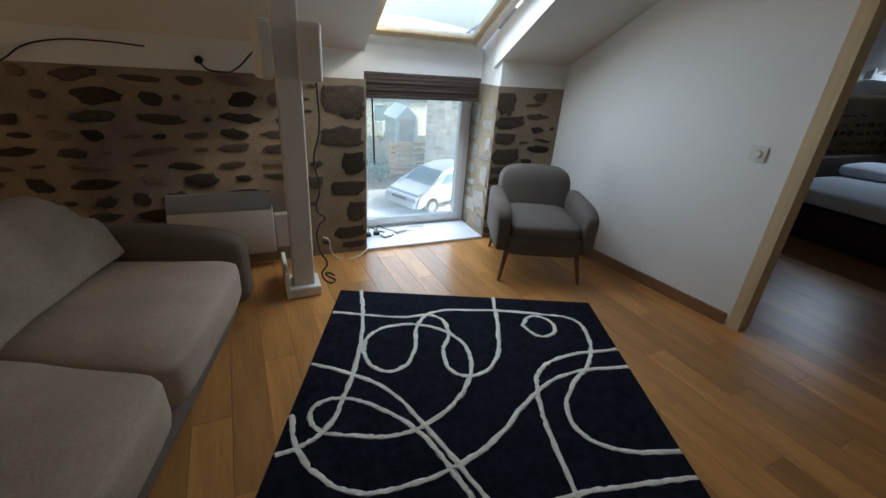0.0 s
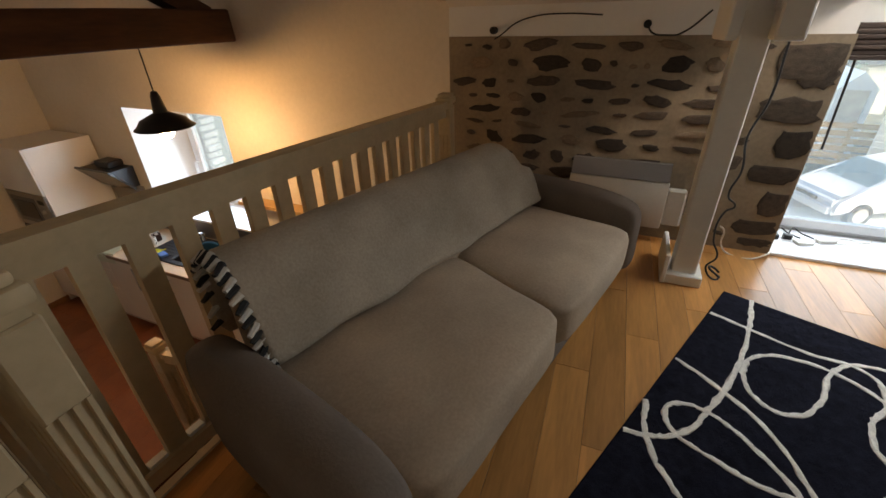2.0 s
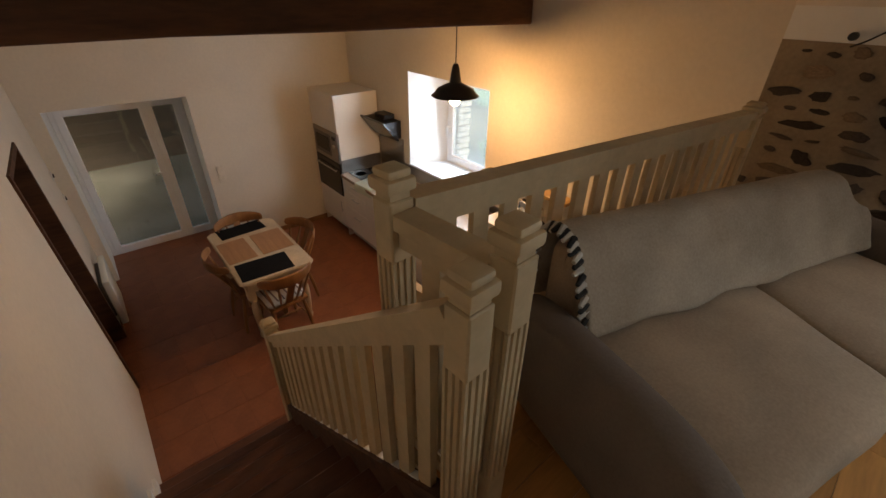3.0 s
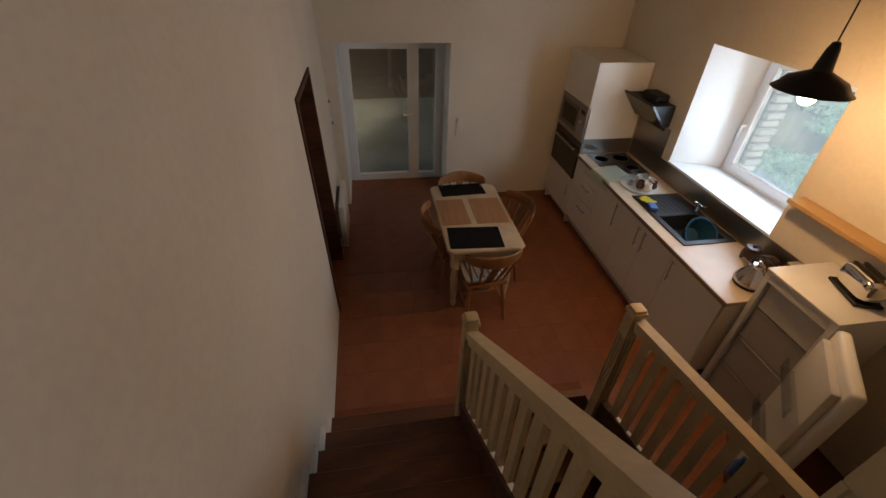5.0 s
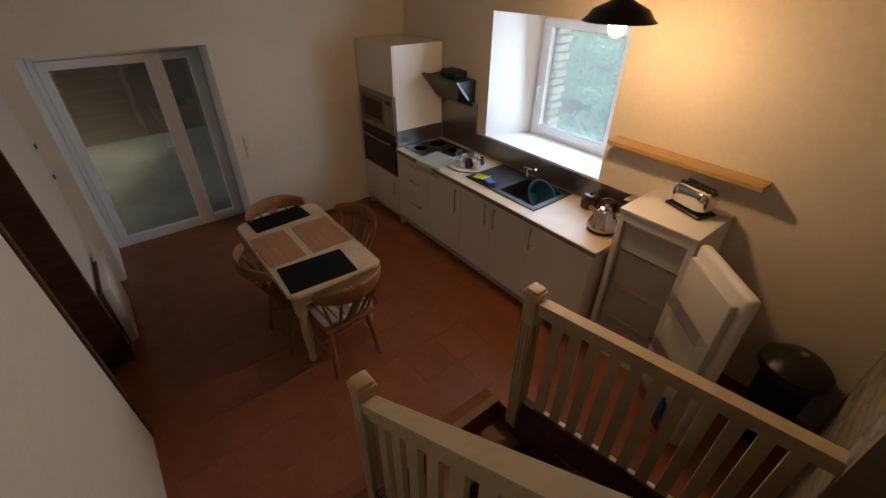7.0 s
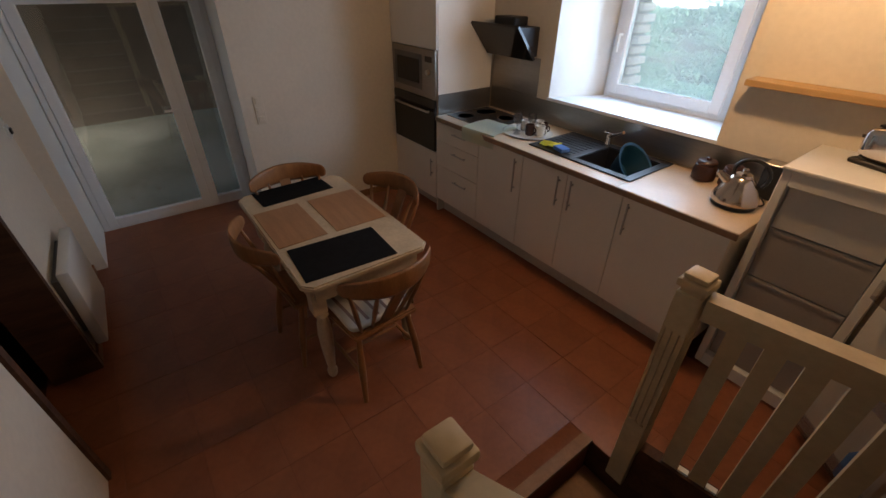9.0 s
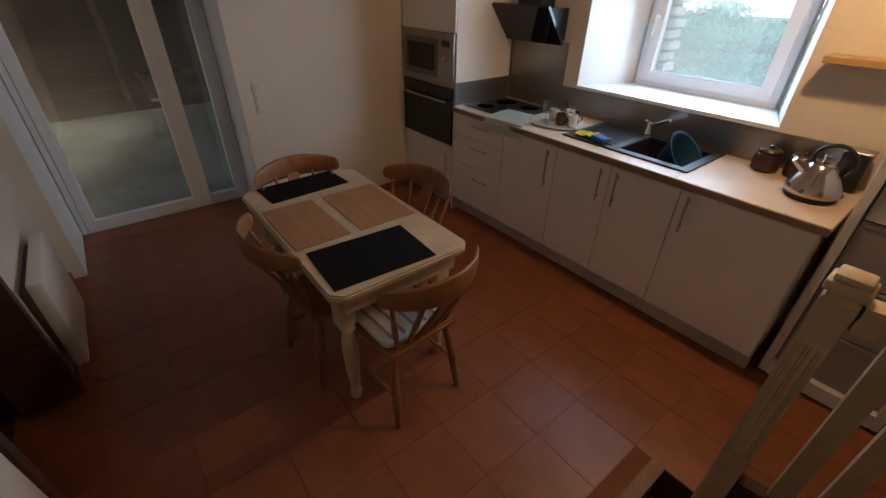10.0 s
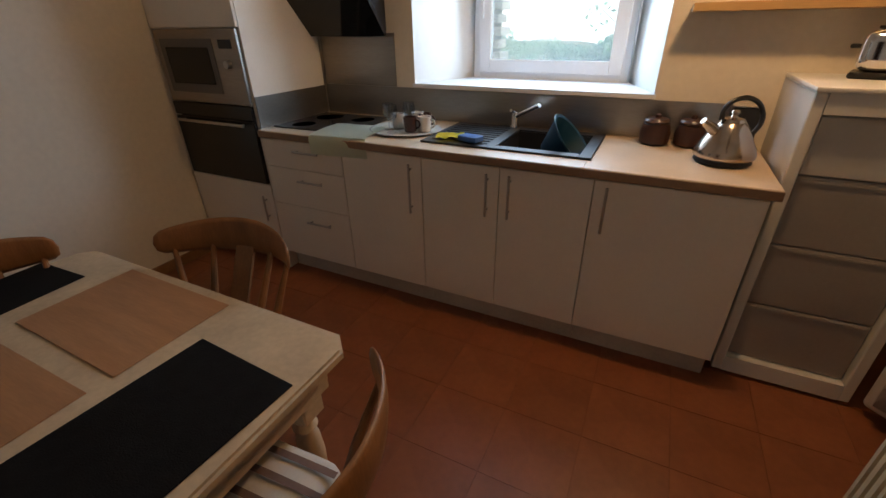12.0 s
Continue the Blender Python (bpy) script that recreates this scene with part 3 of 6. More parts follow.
win = tagged(new("window_1"), "white casement window over the sink", "window", kind="structure")
part("window_frame", frame_bm(1.76, 2.73, 1.15, 2.25, 1.06, 1.13, 0.05), PVC, win)
part("casement", frame_bm(1.8, 2.69, 1.19, 2.21, 1.04, 1.1, 0.075), PVC, win)
pane(win, 1.872, 2.618, 1.065, 1.071, 1.26, 2.14, glass=KITGLASS)
bm = bmesh.new()
rod(bm, (1.835, 1.04, 1.62), (1.835, 1.0, 1.62), 0.01), bar(bm, (1.835, 0.995, 1.63), (1.835, 0.995, 1.5), 0.02, 0.014, up=(1, 0, 0))
part("handle", bm, PVC, win)
part("window_sill", prism([(1.54, YC - 0.012), (2.9, YC - 0.012), (2.735, 1.06), (1.755, 1.06)], "z", 1.132, 1.154), SILLW, win)
quoin = thing("outer_quoin", "pale brick quoin outside the kitchen window", "wall")
part("core", box(1.6, 1.86, 1.144, 1.3, 1.05, 2.4), QUOIN_G, quoin, "brown brick backing")
for k in range(17):
    part("brick", box(1.65, 1.91 - 0.022 * (k % 2), 1.145, 1.32, 1.1 + k * 0.075, 1.1 + k * 0.075 + 0.052, 0.004), CERAMIC, quoin, "white painted brick")

door = tagged(new("door_1"), "white glazed double door with a narrow fixed leaf", "door", kind="structure")
Y0, Y1, ZT = -2.735, -1.41, 1.92
m = Matrix(((0, 1, 0, -0.98), (1, 0, 0, 0), (0, 0, 1, 0), (0, 0, 0, 1)))


def dpart(name, bm, material, label=""):
    bmesh.ops.transform(bm, matrix=m, verts=bm.verts[:])
    return part(name, bm, material, door, label)


dpart("door_frame", frame_bm(Y0, Y1, 0.0, ZT, 0.36, 0.42, 0.045), PVC)
dpart("leaf", frame_bm(Y0 + 0.045, -1.82, 0.03, ZT - 0.05, 0.37, 0.43, 0.075), PVC, "wide white leaf")
dpart("leaf", frame_bm(-1.82, Y1 - 0.045, 0.03, ZT - 0.05, 0.37, 0.43, 0.07), PVC, "narrow white leaf")
for a, b in ((Y0 + 0.118, -1.893), (-1.752, Y1 - 0.112)):
    g = dpart("pane", box(a, b, 0.395, 0.401, 0.1, ZT - 0.125), DOORGLASS, "glazing pane")
    g.visible_shadow = False
bm = rod(bmesh.new(), (-1.85, 0.43, 0.98), (-1.85, 0.47, 0.98), 0.012)
bar(bm, (-1.85, 0.475, 0.98), (-1.96, 0.475, 0.98), 0.02, 0.018)
dpart("door_handle", bm, PVC)

win2 = tagged(new("window_2"), "white loft window reaching almost to the floor", "window", kind="structure")
part("window_frame", frame_bm(6.975, 7.89, 1.74, 2.88, 0.97, 1.03, 0.05), PVC, win2)
part("casement", frame_bm(7.02, 7.845, 1.78, 2.84, 0.955, 1.01, 0.05), PVC, win2)
pane(win2, 7.06, 7.8, 0.98, 0.986, 1.83, 2.8)
part("window_sill", box(6.978, 7.887, YS - 0.015, 0.955, 1.736, 1.758, 0.005), SILLW, win2)
sky_w = tagged(new("window_roof"), "roof window set in the slope above the loft window", "window", kind="structure")
rot = Matrix.Translation((7.4225, 0.857, 3.062)) @ pose(0, 0, 0, -math.degrees(math.atan(SL)))


def spart(name, bm, material):
    bmesh.ops.transform(bm, matrix=rot, verts=bm.verts[:])
    return part(name, bm, material, sky_w)


bm = box(-0.435, -0.38, -1.15, 0.02, 0, 0.07, 0.004)
bx(bm, 0.38, 0.435, -1.15, 0.02, 0, 0.07, 0.004), bx(bm, -0.38, 0.38, -0.05, 0.02, 0, 0.07, 0.004), bx(bm, -0.38, 0.38, -1.15, -1.09, 0, 0.07, 0.004)
spart("frame", bm, CREAM_W)
bm = box(-0.38, -0.335, -1.09, -0.05, 0.015, 0.06, 0.004)
bx(bm, 0.335, 0.38, -1.09, -0.05, 0.015, 0.06, 0.004), bx(bm, -0.335, 0.335, -0.1, -0.05, 0.015, 0.06, 0.004), bx(bm, -0.335, 0.335, -1.09, -1.04, 0.015, 0.06, 0.004)
spart("sash", bm, CASING)
g = spart("pane", box(-0.335, 0.335, -1.04, -0.1, 0.03, 0.036), GLASS)
g.visible_shadow = False
spart("roller_blind", rod(bmesh.new(), (-0.335, -0.62, 0.0), (0.335, -0.62, 0.0), 0.022), BLIND)

blind = thing("roman_blind", "dark brown woven blind drawn up above the loft window", "blind")
for k in range(6):
    part("slat", box(6.985, 7.82, 0.74 + 0.004 * (k % 2), 0.795 + 0.006 * (k % 3), 2.735 + k * 0.022, 2.756 + k * 0.022, 0.004), BLIND, blind)
part("head_rail", box(6.98, 7.83, 0.75, 0.83, 2.867, 2.89, 0.003), BLIND, blind)
part("cord", rod(bmesh.new(), (7.06, 0.78, 2.74), (7.08, 0.79, 2.3), 0.006), CABLE_B, blind)


# ---- loft furniture ----
def soft(bm, x0, x1, y0, y1, z0, z1, r, seg=4, puff=0.0, wob=0.006):
    g0 = len(bm.verts)
    bx(bm, x0, x1, y0, y1, z0, z1)
    bm.verts.ensure_lookup_table()
    new_v = bm.verts[g0:]
    edges = list({e for v in new_v for e in v.link_edges})
    bmesh.ops.subdivide_edges(bm, edges=edges, cuts=5, use_grid_fill=True)
    bm.verts.ensure_lookup_table()
    c, half = Vector(((x0 + x1) / 2, (y0 + y1) / 2, (z0 + z1) / 2)), Vector(((x1 - x0) / 2, (y1 - y0) / 2, (z1 - z0) / 2))
    for v in bm.verts[g0:]:
        p = v.co - c
        core = Vector([max(-h + r, min(h - r, a)) for a, h in zip(p, half)])
        off = p - core
        if off.length > 1e-6:
            p = core + off.normalized() * min(r, max(abs(o) for o in off))
        k = (1 - (p.x / half.x) ** 2) * (1 - (p.y / half.y) ** 2)
        p.z += puff * max(0, k) * (1 if p.z > 0 else 0)
        v.co = c + p + noise.noise_vector((c + p) * 5) * wob
    return bm


def smooth_part(name, bm, material, parent, label="", levels=1):
    ob = part(name, bm, material, parent, label, 180)
    mod = ob.modifiers.new("round", "SUBSURF")
    mod.levels = mod.render_levels = levels
    return ob


SOFA = pose(6.025, -0.863, H, 0, 0, -104)
sofa = thing("sofa", "taupe fabric two-seat sofa with dark rounded arms, standing before the railing", "sofa", SOFA)
smooth_part("base", soft(bmesh.new(), -0.87, 0.86, -0.74, -0.02, 0.08, 0.27, 0.03), FABRIC_D, sofa)
for a, b in ((-0.74, 0.02), (0.0, 0.74)):
    bm = soft(bmesh.new(), a, b, -0.62, 0.03, 0.21, 0.395, 0.04, puff=0.02, wob=0.01)
    for v in bm.verts:
        v.co.x += 0.22 * v.co.y * ((v.co.x + 0.74) / 0.76 if a < -0.1 else (0.7 - v.co.x) / 0.7)
    smooth_part("seat_cushion", bm, FABRIC, sofa, "taupe seat cushion")
bm = soft(bmesh.new(), -0.73, 0.7, -0.745, -0.49, 0.25, 0.68, 0.08, puff=0.0, wob=0.01)
for v in bm.verts:
    v.co.y -= max(0, v.co.z - 0.4) * 0.35 * (1 if v.co.y > -0.6 else 0.1) + 0.05 * v.co.x
smooth_part("backrest", bm, FABRIC, sofa)
for s, x0, x1, back in ((1, 0.71, 0.88, -0.73), (-1, -0.9, -0.73, -0.7)):
    bm = soft(bmesh.new(), x0, x1, back, 0.03, 0.1, 0.51, 0.08)
    for v in bm.verts:
        if v.co.z > 0.3:
            v.co.z -= 0.22 * max(0, v.co.y + 0.35) ** 2
            v.co.x += s * 0.03 * (v.co.z - 0.3)
    smooth_part("armrest", bm, FABRIC_D, sofa, "dark rounded armrest")
for x in (-0.81, 0.76):
    for y in (-0.7, -0.1):
        part("leg", rod(bmesh.new(), (x, y, 0), (x, y, 0.1), 0.018, 0.026), WOODLEG, sofa)
throw = thing("sofa_throw", "pale beige-grey throw with fringed edge over the sofa back", "throw", SOFA)
bm = bmesh.new()
prof = [(-0.475, 0.415), (-0.495, 0.44), (-0.515, 0.51), (-0.545, 0.575), (-0.58, 0.645), (-0.615, 0.685), (-0.67, 0.7), (-0.72, 0.685), (-0.75, 0.64), (-0.76, 0.56), (-0.765, 0.38)]
nx = 34
grid = []
for i in range(nx + 1):
    x = -0.72 + 1.44 * i / nx
    row = []
    for j, (y, z) in enumerate(prof):
        w = noise.noise((x * 3, j * 0.4, 2)) * 0.014 + noise.noise((x * 8, j * 0.7, 5)) * 0.008
        edge = noise.noise((x * 5, 0, 9)) * 0.022 if j == 0 else 0
        drop = (0.16 * max(0, -x - 0.58) / 0.16) ** 1.2 if j in (4, 5, 6, 7, 8) else 0
        row.append(bm.verts.new((x, y + w * (0.3 if j > 7 else 1) + edge - 0.05 * x + 0.012, z + w * 0.6 - drop + 0.012)))
    grid.append(row)
for i in range(nx):
    for j in range(len(prof) - 1):
        bm.faces.new((grid[i][j], grid[i + 1][j], grid[i + 1][j + 1], grid[i][j + 1]))
cloth = smooth_part("cloth", bm, THROW, throw)
sol = cloth.modifiers.new("thick", "SOLIDIFY")
sol.thickness, sol.offset = 0.012, 0
for k in range(34):
    f = k / 34 * (len(prof) - 1)
    j = int(f)
    y, z = prof[j][0] + (f - j) * (prof[j + 1][0] - prof[j][0]) - 0.035, prof[j][1] + (f - j) * (prof[j + 1][1] - prof[j][1])
    bm = rod(bmesh.new(), (0.71, y + 0.014, z + 0.014), (0.745, y + 0.02 + 0.006 * (k % 3), z + 0.002), 0.011, 0.007, 6)
    part("tassel", bm, BLACK_FR if k % 2 else WHITE_FR, throw)

arm = thing("armchair", "grey fabric armchair with rounded arms and splayed wooden legs", "armchair", pose(8.0, 0.1, H, 0, 0, -23))
smooth_part("seat_base", soft(bmesh.new(), -0.25, 0.25, -0.3, 0.27, 0.17, 0.33, 0.045), GREYCHAIR, arm)
smooth_part("seat", soft(bmesh.new(), -0.225, 0.225, -0.3, 0.18, 0.28, 0.395, 0.05, puff=0.02), GREYCHAIR, arm)
bm = soft(bmesh.new(), -0.27, 0.27, 0.1, 0.25, 0.28, 0.64, 0.075)
for v in bm.verts:
    v.co.y += (v.co.z - 0.3) * 0.22
    v.co.x *= 0.93
    v.co.z -= 0.04 * (abs(v.co.x) / 0.25) ** 5 * max(0, (v.co.z - 0.3) / 0.34)
smooth_part("backrest", bm, GREYCHAIR, arm)
for s in (-1, 1):
    bm = soft(bmesh.new(), 0.205, 0.315, -0.3, 0.24, 0.19, 0.5, 0.054)
    for v in bm.verts:
        if v.co.z > 0.4 and v.co.y < 0:
            v.co.z -= 0.45 * max(0, -v.co.y - 0.15) ** 1.4
        v.co.x = s * (v.co.x + 0.03 * max(0, v.co.z - 0.3))
    smooth_part("armrest", bm, GREYCHAIR, arm)
    for y, dy in ((-0.22, -0.07), (0.2, 0.07)):
        part("leg", rod(bmesh.new(), (s * 0.22, y + dy * 0.2, 0.21), (s * 0.255, y + dy * 0.8, 0.0), 0.019, 0.01), WOODLEG, arm, "splayed wooden leg")

RT = -22.5
rug = thing("rug", "navy blue pile rug with looping ivory lines", "rug", pose(6.694, 0.088, H, 0, 0, RT))
part("ground_weave", box(0, 1.447, -1.9, 0, 0.0005, 0.012, 0.004), RUG, rug)
LINES = (
    [(0.12, 0.0), (0.17, 0.26), (0.2, 0.56), (0.19, 0.86), (0.15, 1.07), (0.08, 1.15), (0.01, 1.19)],
    [(0.01, 0.25), (0.36, 0.27), (0.57, 0.25), (0.63, 0.4), (0.6, 0.56), (0.65, 0.71), (0.75, 0.72), (0.85, 0.6), (0.89, 0.39), (0.91, 0.0)],
    [(0.22, 0.59), (0.29, 0.7), (0.39, 0.71), (0.46, 0.57), (0.47, 0.33), (0.54, 0.21), (0.76, 0.16), (1.18, 0.17), (1.34, 0.21), (1.37, 0.355), (1.32, 0.56), (1.17, 0.77), (1.11, 0.9), (1.13, 1.04), (1.24, 1.11), (1.49, 1.11)],
    [(0.22, 0.6), (0.23, 0.46), (0.34, 0.355), (0.54, 0.35), (0.68, 0.45), (0.73, 0.62), (0.68, 0.83), (0.53, 1.02), (0.42, 1.08), (0.26, 1.09), (0.13, 1.07), (0.08, 1.0), (0.1, 0.93), (0.2, 0.9), (0.34, 0.95), (0.49, 1.05), (0.61, 1.21), (0.72, 1.42), (0.76, 1.7), (0.7, 2.08)],
    [(0.01, 0.69), (0.17, 0.74), (0.36, 0.84), (0.53, 1.04), (0.65, 1.21), (0.78, 1.42), (0.86, 1.7), (1.0, 2.08)],
    [(0.01, 1.0), (0.07, 1.15), (0.17, 1.26), (0.3, 1.32), (0.44, 1.3), (0.63, 1.21), (0.78, 1.09), (0.98, 0.84), (1.16, 0.69), (1.49, 0.61)],
    [(1.0, 0.84), (1.04, 0.68), (1.16, 0.57), (1.49, 0.47)],
    [(1.0, 0.84), (1.0, 1.0), (1.02, 1.2), (1.06, 1.45), (1.2, 1.75), (1.49, 1.9)],
    [(1.49, 1.22), (1.2, 1.27), (1.04, 1.3), (0.85, 1.38), (0.5, 1.6), (0.01, 1.7)],
    [(1.03, 0.29), (1.12, 0.19), (1.21, 0.29), (1.12, 0.39), (1.03, 0.29)],
)
for pts in LINES:
    ob = tube("line", [(u, -v, 0) for u, v in pts], 0.0098, RUG_LINE, rug, "ivory woven line")
    for v in ob.data.vertices:
        v.co += Vector((random.uniform(-1, 1), random.uniform(-1, 1), 0)) * 0.0045
    ob.scale, ob.location = (0.968, 0.925, 0.16), (0, 0, 0.0122)

# white post with two lamps and a radiator on the stone wall
post = thing("timber_post", "white painted roof post on a square base", "post", pose(6.505, 0.164, H))
part("shaft", box(-0.055, 0.055, -0.055, 0.055, 0.0, 1.62, 0.006), CREAM_W, post)
part("base", box(-0.085, 0.085, -0.085, 0.085, 0.0, 0.06, 0.006), CREAM_W, post)
part("base_board", box(-0.1, -0.078, -0.09, 0.2, 0.0, 0.16, 0.004), CREAM_W, post)
for s, y, tilt in ((-1, -0.08, 12), (1, -0.1, -4)):
    w = thing("speaker", "white box-shaped speaker fixed high on the post", "speaker", pose(6.495 + s * 0.095, 0.164 + y, H + 1.12, 0, 0, tilt), "speakers on the post")
    part("cabinet", box(-0.048 if s > 0 else -0.025, 0.052 if s > 0 else 0.025, -0.07, 0.07, 0, 0.235, 0.012, 2), PLASTICW, w)
    part("grille", box(-0.04 if s > 0 else -0.02, 0.044 if s > 0 else 0.02, -0.076, -0.07, 0.015, 0.22, 0.002), PLASTICW, w)
    part("bracket", box(*((-0.06, -0.045) if s > 0 else (0.02, 0.06)), -0.02, 0.02, 0.1, 0.14), CREAM_W, w)
radi = thing("radiator", "off-white electric convector heater on the stone wall", "radiator", pose(0, 0, 0))
part("body", box(5.85, 6.39, YS - 0.1, YS - 0.03, 1.84, 2.125, 0.01, 2), HEATER, radi)
part("grille", prism([(YS - 0.1, 2.126), (YS - 0.03, 2.126), (YS - 0.03, 2.215), (YS - 0.06, 2.215)], "x", 5.855, 6.385), GREYPL, radi, "grey sloping outlet grille")
part("bracket", box(5.98, 6.28, YS - 0.03, YS, 1.95, 2.05), GREYPL, radi)
part("control_box", box(6.39, 6.49, YS - 0.08, YS - 0.03, 1.86, 2.08, 0.01), HEATER, radi)

# cables and small things in the loft
cables = thing("wall_cables", "loose black cables and plugs along the plaster band", "cable")
tube("cable", [(5.325, YS - 0.02, 2.84), (5.37, YS - 0.02, 2.865), (5.44, YS - 0.03, 2.915), (5.55, YS - 0.03, 2.95), (5.72, YS - 0.03, 2.96), (5.9, YS - 0.02, 2.95)], 0.0038, CABLE_B, cables)
tube("cable", [(6.12, YS - 0.03, 2.9), (6.15, YS - 0.035, 2.865), (6.21, YS - 0.04, 2.855), (6.29, 0.44, 2.88), (6.37, 0.39, 2.96)], 0.0045, CABLE_B, cables)
for x, z in ((6.12, 2.905), (5.32, 2.885)):
    part("plug", rod(bmesh.new(), (x, YS + 0.002, z), (x, YS - 0.04, z), 0.019), CABLE_B, cables, "black round plug")
hang = thing("hanging_cable", "black cable hanging from a speaker down to the floor", "cable")
tube("cable", [(6.63, 0.16, 2.86), (6.632, 0.165, 2.63), (6.6, 0.17, 2.48), (6.62, 0.17, 2.33), (6.6, 0.16, 2.21), (6.64, 0.17, 2.16), (6.61, 0.17, 2.13), (6.6, 0.17, 1.98), (6.64, 0.18, 1.88), (6.61, 0.19, 1.81), (6.67, 0.2, 1.74), (6.69, 0.22, 1.747)], 0.005, CABLE_B, hang)
tube("cable", [(6.69, 0.22, 1.747), (6.64, 0.26, 1.775), (6.67, 0.29, 1.76), (6.69, 0.26, 1.755)], 0.006, CABLE_B, hang)
wcab = thing("white_cable", "white cable lying on the floor below the window", "cable")
tube("cable", [(6.65, 0.34, 1.98), (6.7, 0.46, 1.9), (6.73, 0.52, 1.775), (6.77, 0.52, 1.742), (6.87, 0.5, 1.742), (6.95, 0.54, 1.765), (6.98, 0.6, 1.756), (7.07, 0.69, 1.756)], 0.0045, CABLE_W, wcab)
for x, y, sx, sy, sz, c, lab in ((7.17, 0.77, 0.09, 0.06, 0.018, PLASTICW, "white adapter box on the window sill"), (7.29, 0.83, 0.1, 0.05, 0.022, PLASTICW, "white multi-plug block on the window sill")):
    t = thing("adapter", lab, "adapter", pose(x, y, 1.758, 0, 0, 20))
    part("case", box(-sx / 2, sx / 2, -sy / 2, sy / 2, 0, sz, 0.006, 2), c, t)
    tube("lead", [(sx / 2, 0, 0.006), (sx / 2 + 0.07, 0.03, 0.006), (sx / 2 + 0.16, -0.02, 0.006), (sx / 2 + 0.22, 0.02, 0.006)], 0.004, CABLE_W, t)
for x, y in ((7.03, 0.79), (7.1, 0.81)):
    t = thing("plug", "black plug lying on the window sill", "plug", pose(x, y, 1.758))
    part("body", box(-0.022, 0.022, -0.018, 0.018, 0, 0.03, 0.006, 2), BLACKPL, t)
    tube("lead", [(0, 0, 0.028), (0.03, 0.05, 0.05), (0.08, 0.06, 0.02), (0.14, 0.04, 0.005)], 0.004, CABLE_B, t)
sw = thing("light_switch", "white dimmer switch on the partition", "switch")
cx = UJ - 0.2
bm = bmesh.new()
bar(bm, on_wall(cx - 0.036, 2.67, -0.004), on_wall(cx + 0.036, 2.67, -0.004), 0.008, 0.072)
part("plate", bm, PLASTICW, sw)
p, q = on_wall(cx, 2.67, -0.008), on_wall(cx, 2.67, -0.018)
part("knob", rod(bmesh.new(), p, q, 0.019, 0.016), PLASTICW, sw)

bed = thing("bed", "double bed with dark base, white bedding and a brown headboard", "bed", pose(11.72, -0.62, H))
part("base", box(-0.95, 1.0, -0.85, 0.85, 0.0, 0.29, 0.02, 2), BEDBASE, bed)
smooth_part("mattress", soft(bmesh.new(), -0.97, 1.02, -0.87, 0.87, 0.29, 0.46, 0.06, puff=0.02), MATTRESS, bed)
part("headboard", box(-0.9, 1.1, 0.9, 0.98, 0.0, 0.62, 0.02, 2), BEDBASE, bed)
smooth_part("pillow", soft(bmesh.new(), 0.0, 0.65, 0.42, 0.85, 0.45, 0.57, 0.07, puff=0.04), MATTRESS, bed)
bw = tagged(new("window_bedroom"), "pale bedroom window", "window", kind="structure")
part("window_frame", frame_bm(11.8, 12.6, 3.1, 3.6, 0.3, 0.36, 0.05), PVC, bw)

# ---- kitchen units ----
def pull(parent, x, z0, z1, flat=False):
    bm = bmesh.new()
    if flat:
        rod(bm, (x - 0.09, -0.045, z0), (x + 0.09, -0.045, z0), 0.006), rod(bm, (x - 0.07, -0.045, z0), (x - 0.07, -0.015, z0), 0.005), rod(bm, (x + 0.07, -0.045, z0), (x + 0.07, -0.015, z0), 0.005)
    else:
        rod(bm, (x, -0.045, z0), (x, -0.045, z1), 0.006), rod(bm, (x, -0.045, z0 + 0.03), (x, -0.015, z0 + 0.03), 0.005), rod(bm, (x, -0.045, z1 - 0.03), (x, -0.015, z1 - 0.03), 0.005)
    part("handle", bm, STEEL, parent, "brushed steel bar handle")


def unit(x0, x1, fronts, label, top=0.904):
    t = thing("base_cabinet", label, "cabinet", group="kitchen base cabinets")
    part("body", box(x0 + 0.001, x1 - 0.001, 0.0, 0.595, 0.15, top), CUPBOARD, t)
    if top < 0.9:
        part("front_rail", box(x0 + 0.001, x1 - 0.001, 0.0, 0.02, top, 0.904), CUPBOARD, t)
    part("plinth", box(x0 + 0.001, x1 - 0.001, 0.07, 0.086, 0.0, 0.149), PLINTH, t)
    for a, b, z0, z1, hx, h0, h1, flat in fronts:
        d = part("drawer_front" if flat else "door", box(a + 0.002, b - 0.002, -0.02, -0.001, z0 + 0.002, z1 - 0.002, 0.002), CUPBOARD, t)
        pull(d, hx, h0, h1, flat)
    return t


Z0, Z1 = 0.15, 0.9
unit(0.855, 1.44, [(0.855, 1.44, 0.735, Z1, 1.2, 0.845, 0, True), (0.855, 1.44, 0.5, 0.735, 1.2, 0.67, 0, True), (0.855, 1.44, Z0, 0.5, 1.22, 0.41, 0, True)], "white kitchen drawer unit with three bar handles")
unit(1.44, 1.93, [(1.44, 1.93, Z0, Z1, 1.87, 0.605, 0.865, False)], "white kitchen base cabinet with one door")
unit(1.93, 2.745, [(1.93, 2.335, Z0, Z1, 2.28, 0.66, 0.868, False), (2.335, 2.745, Z0, Z1, 2.388, 0.665, 0.872, False)], "white sink cabinet with two doors", 0.77)
